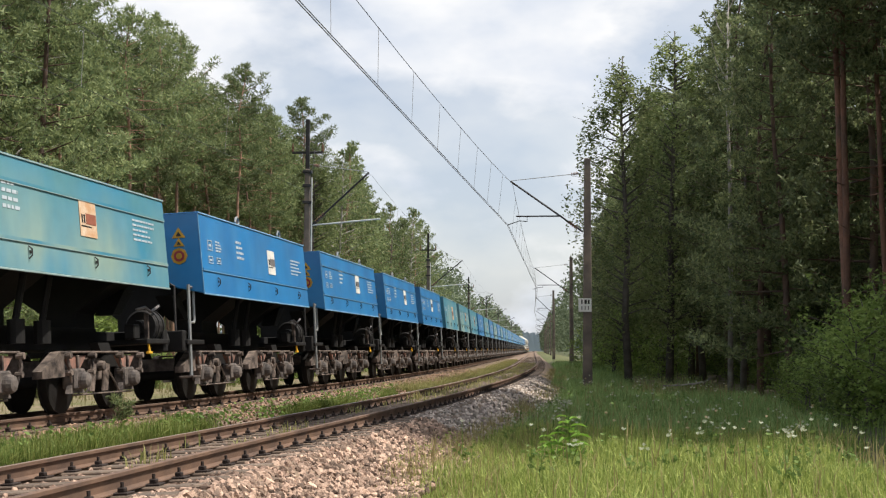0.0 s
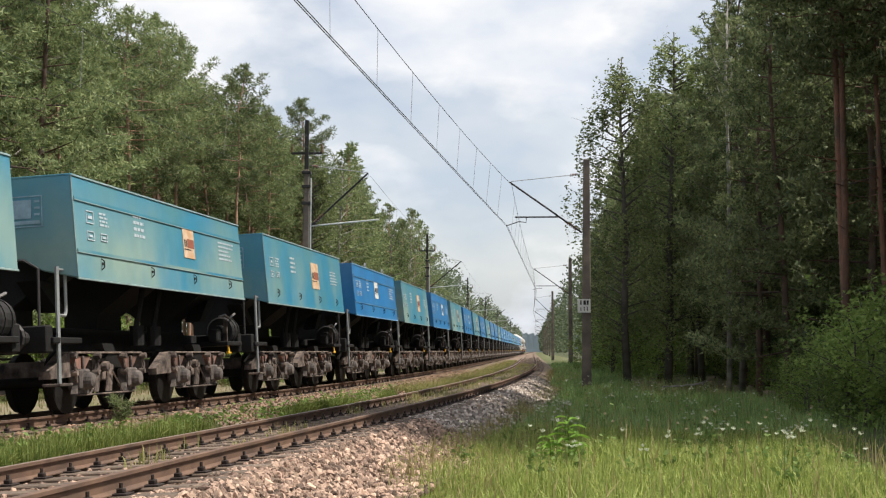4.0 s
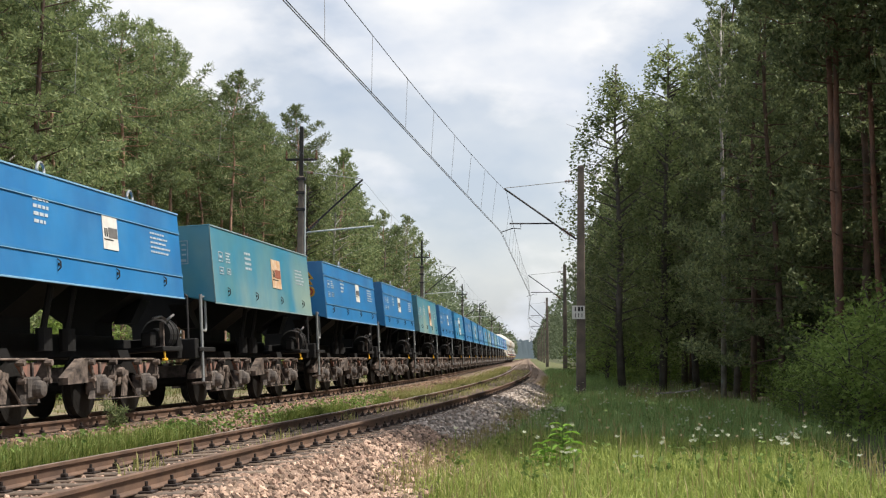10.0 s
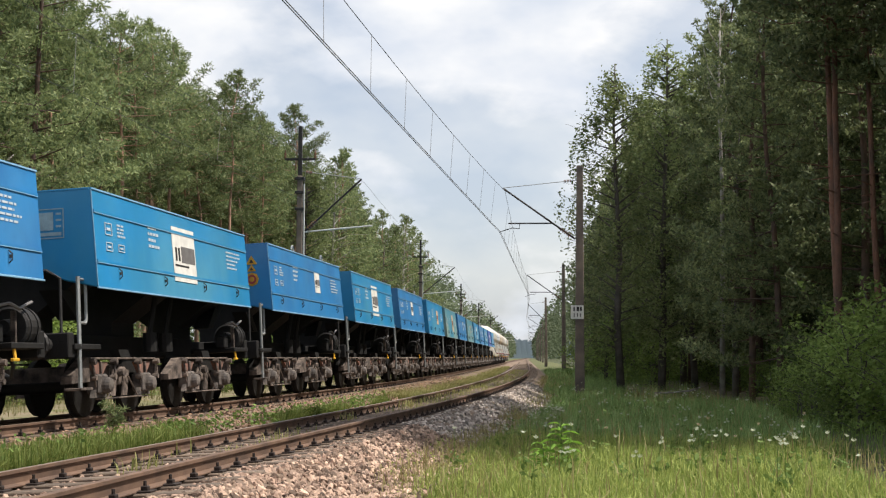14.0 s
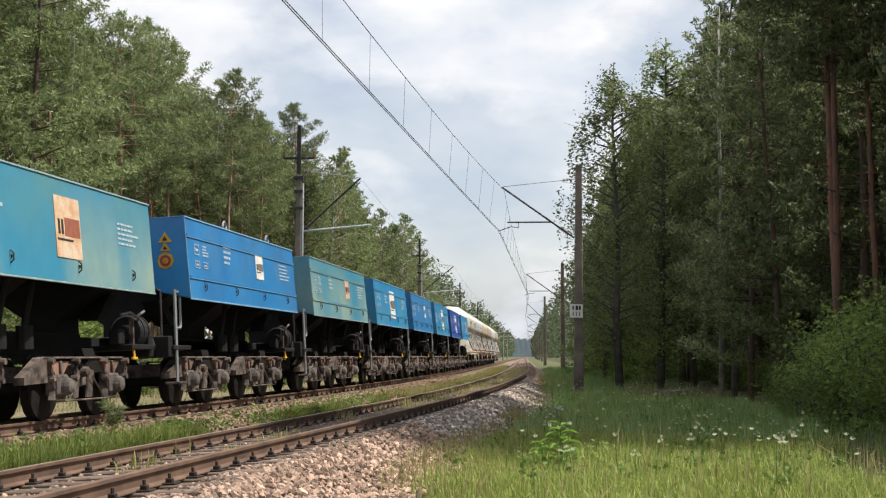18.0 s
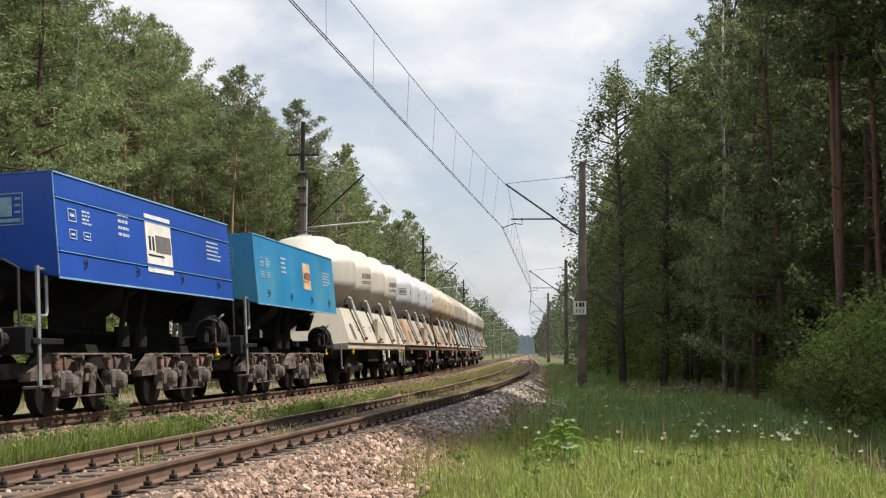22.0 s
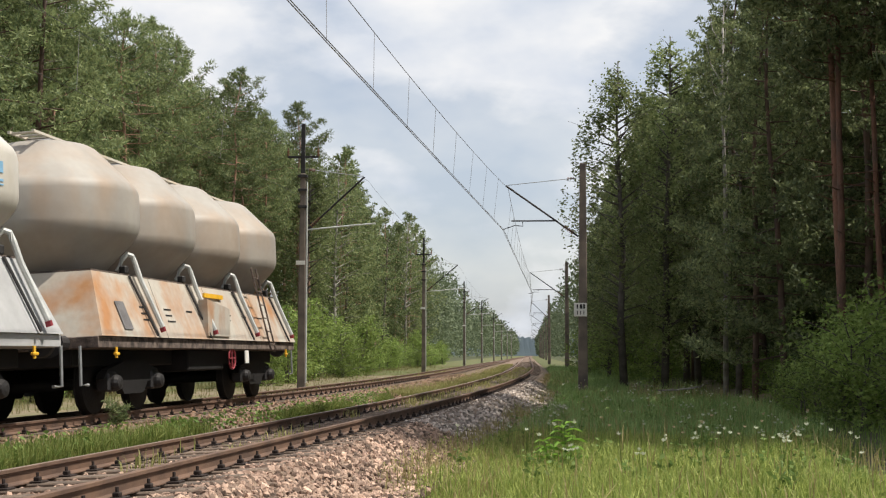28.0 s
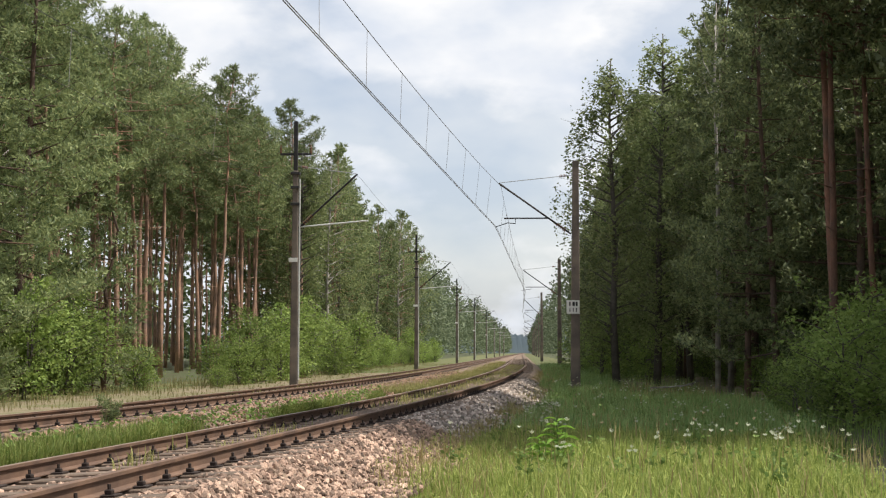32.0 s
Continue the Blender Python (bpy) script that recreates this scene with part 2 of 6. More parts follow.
M["sign_yellow"] = material("dulled_yellow_sign", (0.52, 0.30, 0.03), 0.5, vary=0.3, scale=9)
M["red"] = material("red_paint", (0.26, 0.035, 0.045), 0.5, vary=0.2)
M["letter"] = material("white_lettering", (0.50, 0.56, 0.62), 0.6, vary=0.15, scale=20)
M["faded_sign"] = material("faded_pale_stencil", (0.27, 0.40, 0.48), 0.6, vary=0.3, scale=6)
M["orange"] = material("faded_orange_patch", (0.52, 0.30, 0.16), 0.7, vary=0.35, scale=5, color2=(0.62, 0.50, 0.38))
M["white_patch"] = material("white_patch", (0.72, 0.70, 0.66), 0.6, vary=0.2, scale=5)
M["cream"] = material("cream_tank_paint", (0.53, 0.51, 0.465), 0.45, vary=0.12, scale=1.6, bump=0.05, bump_scale=8, color2=(0.47, 0.44, 0.38), stain=((0.38, 0.31, 0.23), 2.0, 4.6, 0.3, 1.5))
M["white_tank"] = material("white_tank_paint", (0.43, 0.445, 0.475), 0.4, vary=0.08, scale=1.6, bump=0.05, bump_scale=8)
M["tan_tank"] = material("stained_tan_tank", (0.47, 0.425, 0.35), 0.55, vary=0.15, scale=1.4, bump=0.05, bump_scale=8, color2=(0.43, 0.36, 0.27), stain=((0.27, 0.14, 0.06), 1.9, 3.6, 0.75, 0.8))
M["grey_tank"] = material("dusty_grey_tank", (0.34, 0.315, 0.28), 0.55, vary=0.15, scale=1.4, bump=0.05, bump_scale=8, color2=(0.28, 0.255, 0.225), stain=((0.36, 0.22, 0.12), 2.6, 4.6, 0.4, 1.5))
M["rusty_panel"] = material("rust_stained_panel", (0.43, 0.395, 0.34), 0.65, vary=0.25, scale=1.1, bump=0.1, bump_scale=10, color2=(0.39, 0.20, 0.09), edge=(0.49, 0.68), stain=((0.33, 0.13, 0.04), 1.1, 2.2, 0.45, 2.5))
M["cream_panel"] = material("cream_panel", (0.49, 0.462, 0.405), 0.6, vary=0.2, scale=2.2, bump=0.1, bump_scale=10, color2=(0.52, 0.45, 0.35))
M["grey_panel"] = material("pale_grey_panel", (0.40, 0.40, 0.40), 0.6, vary=0.15, scale=2.2, bump=0.1, bump_scale=10)
M["pine_bark"] = material("pine_bark", (0.40, 0.23, 0.155), 0.95, vary=0.45, scale=1.2, bump=0.8, bump_scale=14, color2=(0.17, 0.12, 0.095), per_object=0.2)
M["grey_bark"] = material("grey_bark", (0.13, 0.115, 0.10), 0.95, vary=0.45, scale=2.5, bump=0.8, bump_scale=14, per_object=0.2)
M["birch_bark"] = material("birch_bark", (0.36, 0.34, 0.31), 0.8, vary=0.4, scale=3, bump=0.3, color2=(0.16, 0.14, 0.13))
M["needles"] = leaf_material("pine_needles", (0.092, 0.132, 0.058), (0.255, 0.29, 0.125), 0.40, 0.30)
# Pine needles again for the right-hand forest, shade put into their dark end.
M["shaded_needles"] = leaf_material("shaded_pine_needles", (0.078, 0.108, 0.052), (0.265, 0.295, 0.135), 0.42, 0.35)
# Pine bark again, darkened to stand in for shade on the trunks.
M["dark_bark"] = material("darkened_pine_bark", (0.14, 0.082, 0.058), 0.95, vary=0.45, scale=1.2, bump=0.8, bump_scale=14, color2=(0.075, 0.058, 0.05), per_object=0.2)
M["red_bark"] = material("dark_reddish_bark", (0.20, 0.095, 0.062), 0.95, vary=0.45, scale=1.2, bump=0.8, bump_scale=14, color2=(0.10, 0.065, 0.05), per_object=0.2)
M["birch_leaves"] = leaf_material("birch_leaves", (0.12, 0.165, 0.06), (0.30, 0.335, 0.145), 0.45, 0.25)
M["leaves"] = leaf_material("broad_leaves", (0.12, 0.185, 0.045), (0.28, 0.36, 0.10), 0.45, 0.3)
# Broad leaves in a darker copy, the canopy's shade painted into them.
M["dark_leaves"] = leaf_material("leaves_darkened_for_shade", (0.045, 0.07, 0.024), (0.095, 0.125, 0.045), 0.3, 0.3)
M["grass"] = leaf_material("meadow_grass", (0.14, 0.21, 0.04), (0.46, 0.50, 0.15), 0.45, 0.1)
M["dry_grass"] = leaf_material("dry_grass", (0.24, 0.20, 0.08), (0.40, 0.34, 0.16), 0.35, 0.1)
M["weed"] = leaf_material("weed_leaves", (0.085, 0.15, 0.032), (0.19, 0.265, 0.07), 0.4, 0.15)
M["flower"] = leaf_material("white_umbels", (0.42, 0.45, 0.33), (0.64, 0.65, 0.52), 0.3, 0.1)


# ---------------------------------------------------------------- mesh helpers
def finish(name, bm, mat, parent=None, label="", smooth_shade=False):
    me = bpy.data.meshes.new(name)
    bm.normal_update()
    bm.to_mesh(me)
    bm.free()
    me.materials.append(M[mat])
    if smooth_shade:
        me.polygons.foreach_set("use_smooth", [True] * len(me.polygons))
    ob = new(name, me)
    if parent:
        ob.parent = parent
    return tagged(ob, label)


def part(name, bm, mat, parent, label="", smooth_shade=False):
    return finish(name, bm, mat, parent, label, smooth_shade)


def again(name, ob, parent, m=None, label=""):
    """Another object on the same mesh."""
    o = new(name, ob.data)
    o.parent = parent
    if m is not None:
        o.matrix_basis = m
    return tagged(o, label)


def mesh_of(name, verts, faces, mat, parent=None, label="", smooth_shade=False):
    me = bpy.data.meshes.new(name)
    me.from_pydata([tuple(v) for v in verts], [], faces)
    me.materials.append(M[mat])
    if smooth_shade:
        me.polygons.foreach_set("use_smooth", [True] * len(me.polygons))
    ob = new(name, me)
    if parent:
        ob.parent = parent
    return tagged(ob, label)


def box(bm, x0, x1, y0, y1, z0, z1, bevel=0.0):
    v = [bm.verts.new(p) for p in ((x0, y0, z0), (x1, y0, z0), (x1, y1, z0), (x0, y1, z0), (x0, y0, z1), (x1, y0, z1), (x1, y1, z1), (x0, y1, z1))]
    fs = [bm.faces.new([v[i] for i in f]) for f in ((3, 2, 1, 0), (4, 5, 6, 7), (0, 1, 5, 4), (1, 2, 6, 5), (2, 3, 7, 6), (3, 0, 4, 7))]
    if bevel:
        bmesh.ops.bevel(bm, geom=list({e for f in fs for e in f.edges}), offset=bevel, segments=1, affect="EDGES")
    return bm


def prism(bm, outline, y0, y1):
    """An outline in x, z swept along y."""
    a = [bm.verts.new((x, y0, z)) for x, z in outline]
    b = [bm.verts.new((x, y1, z)) for x, z in outline]
    n = len(outline)
    bm.faces.new(a[::-1])
    bm.faces.new(b)
    for i in range(n):
        bm.faces.new((a[i], a[(i + 1) % n], b[(i + 1) % n], b[i]))
    bmesh.ops.recalc_face_normals(bm, faces=bm.faces)
    return bm


def side_prism(bm, outline, x0, x1):
    """An outline in y, z swept along x."""
    a = [bm.verts.new((x0, y, z)) for y, z in outline]
    b = [bm.verts.new((x1, y, z)) for y, z in outline]
    n = len(outline)
    bm.faces.new(a[::-1])
    bm.faces.new(b)
    for i in range(n):
        bm.faces.new((a[i], a[(i + 1) % n], b[(i + 1) % n], b[i]))
    bmesh.ops.recalc_face_normals(bm, faces=bm.faces)
    return bm


def tube(bm, pts, radii, n=8, cap=True):
    """A round rod along points; radii one number or one each."""
    pts = [Vector(p) for p in pts]
    if not hasattr(radii, "__len__"):
        radii = [radii] * len(pts)
    rings = []
    for i, p in enumerate(pts):
        d = (pts[min(i + 1, len(pts) - 1)] - pts[max(i - 1, 0)]).normalized()
        a = d.orthogonal().normalized() if abs(d.z) > 0.9 else d.cross(Vector((0, 0, 1))).normalized()
        b = d.cross(a)
        rings.append([bm.verts.new(p + radii[i] * (math.cos(t) * a + math.sin(t) * b)) for t in [2 * math.pi * k / n for k in range(n)]])
    for r0, r1 in zip(rings, rings[1:]):
        for k in range(n):
            bm.faces.new((r0[k], r0[(k + 1) % n], r1[(k + 1) % n], r1[k]))
    if cap:
        bm.faces.new(rings[0][::-1])
        bm.faces.new(rings[-1])
    return bm


def lathe(bm, profile, n=24, cx=0, cy=0):
    """A profile of r, z turned about a vertical axis."""
    rings = [[bm.verts.new((cx + r * math.cos(2 * math.pi * k / n), cy + r * math.sin(2 * math.pi * k / n), z)) for k in range(n)] for r, z in profile]
    for r0, r1 in zip(rings, rings[1:]):
        for k in range(n):
            bm.faces.new((r0[k], r0[(k + 1) % n], r1[(k + 1) % n], r1[k]))
    bm.faces.new(rings[0][::-1])
    bm.faces.new(rings[-1])
    return bm


def sweep(bm, track, profile, stations, tilt=0.0, z=0.0, cap=True):
    """A profile of u, z carried along a track."""
    rings = []
    for s in stations:
        ring = []
        for u, w in profile:
            x, y, _ = at(track, s, u)
            ring.append(bm.verts.new((x, y, z + w + tilt * u)))
        rings.append(ring)
    n = len(profile)
    for r0, r1 in zip(rings, rings[1:]):
        for k in range(n if cap else n - 1):
            bm.faces.new((r0[k], r0[(k + 1) % n], r1[(k + 1) % n], r1[k]))
    if cap:
        bm.faces.new(rings[0])
        bm.faces.new(rings[-1][::-1])
    bmesh.ops.recalc_face_normals(bm, faces=bm.faces)
    return bm


def empty(name, label, category, group="", kind=""):
    return tagged(new(name), label, category, group, kind)


def stations(a, b, near=1.5, grow=1.03):
    out, s, d = [], a, near
    while s < b:
        out.append(s)
        s += d
        d *= grow
    return out + [b]


# ---------------------------------------------------------------- ground and ballast
def build_ground():
    ss = [-400, -250, -150, -90, -60, -40, -28, -20] + stations(-14, 2500, 1.6, 1.045)
    us = [-1500, -700, -350, -200, -120, -80, -55, -40, -30, -23, -18, -15, -13, -11, -9.5, -8, -6.5, -4, -2, 0, 1.0, 1.7, 2.1, 2.5, 3, 3.5, 4, 4.6, 5.3, 6.2, 7.2, 8.4, 10, 12, 15, 19, 25, 35, 50, 80, 130, 220, 400, 800, 1500]
    verts = []
    for s in ss:
        for u in us:
            x, y, _ = at(NEAR, s, u)
            verts.append((x, y, ground_z(s, u)))
    n = len(us)
    faces = [(i * n + j, i * n + j + 1, (i + 1) * n + j + 1, (i + 1) * n + j) for i in range(len(ss) - 1) for j in range(n - 1)]
    g = mesh_of("ground", verts, faces, "soil", smooth_shade=True)
    g.data.materials.append(M["forest_floor"])
    g.data.materials.append(M["dirt"])
    k = 0
    for i in range(len(ss) - 1):
        for j in range(n - 1):
            if (us[j] >= 6.2 and not (us[j] < 10 and 21 < ss[i] < 44)) or us[j] < -13:
                g.data.polygons[k].material_index = 1
            elif us[j] >= 4.6 and us[j] < 10 and 21 < ss[i] < 44 or -11 <= us[j] < -6 and ss[i] < 60:
                g.data.polygons[k].material_index = 2
            k += 1
    tagged(g, "grassy trackside ground with bare forest floor under trees", "ground", kind="structure")


build_ground()


def build_ballast():
    far = sweep(bmesh.new(), FAR, [(-2.6, -0.44), (-1.7, -0.185), (1.7, -0.185), (2.6, -0.44)], stations(-80, 900, 1.2, 1.02), FAR_CANT, 0, False)
    tagged(finish("ballast_bed", far, "ballast"), "reddish brown crushed stone bed under rails", "ballast", kind="structure")
    near = sweep(bmesh.new(), NEAR, [(-2.3, -0.42), (-1.6, -0.185), (1.35, -0.185), (2.4, -0.72)], stations(-60, 900, 1.2, 1.02), NEAR_CANT, NEAR_Z, False)
    tagged(finish("ballast_bed", near, "ballast"), "pinkish grey crushed stone shoulder beside rails", "ballast", kind="structure")


build_ballast()

RAIL = [(-0.065, -0.15), (0.065, -0.15), (0.065, -0.14), (0.012, -0.12), (0.012, -0.04), (0.036, -0.032), (0.036, -0.004), (0.030, 0.0), (-0.030, 0.0), (-0.036, -0.004), (-0.036, -0.032), (-0.012, -0.04), (-0.012, -0.12), (-0.065, -0.14)]


def build_track(track, tilt, z, label, spacing, first, last_single, last):
    root = empty("railway_track", label, "railway track", kind="structure")
    for side in (-0.75, 0.75):
        r = part("rail", sweep(bmesh.new(), track, [(side + u, w) for u, w in RAIL], stations(-70, 900, 1.0, 1.02), tilt, z), "rail", root)
        me = r.data
        me.materials.append(M["rail_top"])
        for p in me.polygons:
            if p.normal.z > 0.9 and p.center.z > z + side * tilt - 0.01:
                p.material_index = 1
    sl = bmesh.new()
    box(sl, -1.28, 1.28, -0.125, 0.125, -0.30, -0.155, 0.012)
    ch = bmesh.new()
    box(ch, -0.17, 0.17, -0.08, 0.08, -0.155, -0.137, 0.004)
    for dx in (-0.10, 0.10):
        box(ch, dx - 0.03, dx + 0.03, -0.028, 0.028, -0.14, -0.10, 0.008)
        tube(ch, [(dx, 0, -0.105), (dx, 0, -0.062)], 0.015, 6)
    first_sl = first_ch = None
    s = first
    far_v, far_f = [], []
    while s < last:
        x, y, h = at(track, s)
        jig = 0.012 * math.sin(s * 37.7)
        m = pose(x, y, z, 0, -math.degrees(math.atan(tilt)), -math.degrees(h) + 1.5 * math.sin(s * 17.0))
        if s < last_single:
            if first_sl is None:
                first_sl = part("sleeper", sl, "sleeper", root)
                first_sl.matrix_basis = m
            else:
                again("sleeper", first_sl, root, m)
            for side in (-0.75, 0.75):
                mm = m @ pose(side, jig, 0.0)
                if first_ch is None:
                    first_ch = part("rail_chair", ch, "iron", root, "dark iron chair with screws")
                    first_ch.matrix_basis = mm
                else:
                    again("rail_chair", first_ch, root, mm)
        else:
            b0 = len(far_v)
            for p in ((-1.28, -0.125, -0.2), (1.28, -0.125, -0.2), (1.28, 0.125, -0.2), (-1.28, 0.125, -0.2), (-1.28, -0.125, -0.155), (1.28, -0.125, -0.155), (1.28, 0.125, -0.155), (-1.28, 0.125, -0.155)):
                far_v.append(m @ Vector(p))
            far_f += [tuple(b0 + i for i in f) for f in ((4, 5, 6, 7), (0, 1, 5, 4), (1, 2, 6, 5), (2, 3, 7, 6), (3, 0, 4, 7))]
        s += spacing
    if far_v:
        o = mesh_of("far_sleepers", far_v, far_f, "sleeper", root)
        o["kind"] = "stuff"


build_track(NEAR, NEAR_CANT, NEAR_Z, "rusty rails on weathered timber sleepers, curving away", 0.62, -13.2, 48, 180)
build_track(FAR, FAR_CANT, 0.0, "main line rails on sleepers along forest", 0.62, -9.0, 40, 180)


# ---------------------------------------------------------------- wagons
# local space of a wagon: origin on the rails under its middle, y along the train (away from its leading end), x to the field side
def build_bogie(root, y0, wheelbase, heavy=True):
    """Two-axle bogie; the field side carries its springs, hangers and axle boxes as parts."""
    b = part("bogie", bogie_frame(heavy), "bogie" if heavy else "under", root)
    b.location = (0, y0, 0)
    for y in (-wheelbase / 2, wheelbase / 2):
        part("axle_box", axle_box(y, heavy), "axle_grey" if heavy else "drum", b)
        if heavy:
            sd = part("spring_saddle", side_prism(bmesh.new(), [(y - 0.33, 0.81), (y - 0.10, 0.61), (y + 0.10, 0.61), (y + 0.33, 0.81)], 0.98, 1.05), "saddle", b, "dusty reddish spring saddle")
            part("saddle_rib", box(bmesh.new(), 1.05, 1.085, y - 0.022, y + 0.022, 0.60, 0.815, 0.006), "bogie", sd)
            for d in (-1, 1):
                h = bmesh.new()
                tube(h, [(1.10, y + d * 0.41, 0.85), (1.13, y + d * 0.40, 0.66), (1.11, y + d * 0.30, 0.44)], [0.018, 0.022, 0.017], 6)
                tube(h, [(1.06, y + d * 0.405, 0.81), (1.17, y + d * 0.405, 0.81)], 0.045, 8)
                tube(h, [(1.06, y + d * 0.37, 0.57), (1.16, y + d * 0.37, 0.57)], 0.04, 8)
                part("spring_hanger", h, "bogie", b)
        w = part("wheelset", wheelset(), "wheel", b)
        w.location = (0, y, 0.46)
        WHEELS.append(w)
    if heavy:
        for y in (-0.36, 0.12):
            pl = side_prism(bmesh.new(), [(y, 0.29), (y + 0.17, 0.29), (y + 0.27, 0.68), (y + 0.12, 0.70)], 0.97, 1.0)
            part("brake_lever", pl, "bogie", b)
        part("pivot_boss", tube(bmesh.new(), [(0.98, 0.0, 0.66), (1.08, 0.0, 0.66)], [0.085, 0.07], 10), "bogie", b)
        part("bogie_tie_bar", box(bmesh.new(), 1.0, 1.08, -0.98, 1.02, 0.245, 0.27, 0.008), "bogie", b)
        for y in (-0.62, 0.62):
            part("brake_rod", tube(bmesh.new(), [(1.05, y, 0.26), (1.04, y * 0.35, 0.60)], 0.016, 6), "bogie", b)
    return b


WHEELS = []


def bogie_frame(heavy):
    bm = bmesh.new()
    for x in (-1.03, 1.03):
        if heavy:
            box(bm, x - 0.05, x + 0.06, -1.46, 1.36, 0.845, 0.875, 0.008)
            side_prism(bm, [(-2.02, 0.60), (-1.46, 0.87), (-1.34, 0.87), (-1.34, 0.52), (-2.02, 0.50)], x - 0.10, x + 0.05)
            side_prism(bm, [(1.30, 0.87), (1.36, 0.87), (1.42, 0.60), (1.30, 0.55)], x - 0.08, x + 0.05)
        else:
            side_prism(bm, [(-1.2, 0.52), (-1.05, 0.66), (-0.4, 0.78), (0.4, 0.78), (1.05, 0.66), (1.2, 0.52), (0.6, 0.46), (0.4, 0.28), (-0.4, 0.28), (-0.6, 0.46)], x - 0.06, x + 0.06)
    for y in (-0.9, 0.9):
        box(bm, -1.1, -0.9, y - 0.15, y + 0.15, 0.31, 0.62)
    box(bm, -0.95, 0.95, -0.25, 0.25, 0.45, 0.78, 0.02)
    return bm


def axle_box(y, heavy):
    bm = bmesh.new()
    box(bm, 0.90, 1.12, y - 0.17, y + 0.17, 0.33, 0.63, 0.03)
    tube(bm, [(1.08, y, 0.46), (1.17, y, 0.46), (1.23, y, 0.46), (1.25, y, 0.46)], [0.125, 0.125, 0.10, 0.045], 14)
    if heavy:
        side_prism(bm, [(y - 0.24, 0.28), (y + 0.24, 0.28), (y + 0.17, 0.40), (y - 0.17, 0.40)], 0.98, 1.06)
    return bm


def wheelset():
    bm = bmesh.new()
    half = [(0.0, 0.085), (0.66, 0.085), (0.67, 0.2), (0.68, 0.485), (0.70, 0.49), (0.705, 0.46), (0.805, 0.46), (0.81, 0.38), (0.815, 0.36), (0.84, 0.2), (0.845, 0.085), (0.95, 0.085)]
    line = [(-a, r) for a, r in reversed(half[1:])] + half
    return tube(bm, [(a, 0, 0) for a, r in line], [r for a, r in line], 18)


TUB = [(1.45, 1.86), (1.37, 3.30), (-1.37, 3.30), (-1.45, 1.86), (-0.95, 1.98), (0, 2.45), (0.95, 1.98)]
HALF = 3.83


def bars(bm, x, y, z, rows, width, height=0.035, pitch=0.07, slope=0.0, seed=1):
    """Rows of unreadable writing as broken bars on the body's side; x grows towards the sill as the side leans."""
    rnd = random.Random(seed)
    for i in range(rows):
        zz = z - i * pitch
        yy, end = y, y + width * rnd.uniform(0.6, 1.0)
        while yy < end:
            w = rnd.uniform(0.05, 0.16)
            xx = side_x(zz) + 0.004
            box(bm, xx - 0.003, xx + 0.003, yy, min(yy + w, end), zz - height / 2, zz + height / 2)
            yy += w + 0.03
    return bm


def side_x(z):
    return 1.45 - 0.08 * (z - 1.86) / 1.44


def side_panel(bm, y0, y1, z0, z1, out=0.006):
    """A thin plate lying on the leaning side."""
    side_prism(bm, [(y0, z0), (y1, z0), (y1, z1), (y0, z1)], 0, 0.008)
    for v in bm.verts:
        if v.tag is False:
            v.co.x += side_x(v.co.z) + out - 0.004
            v.tag = True
    return bm


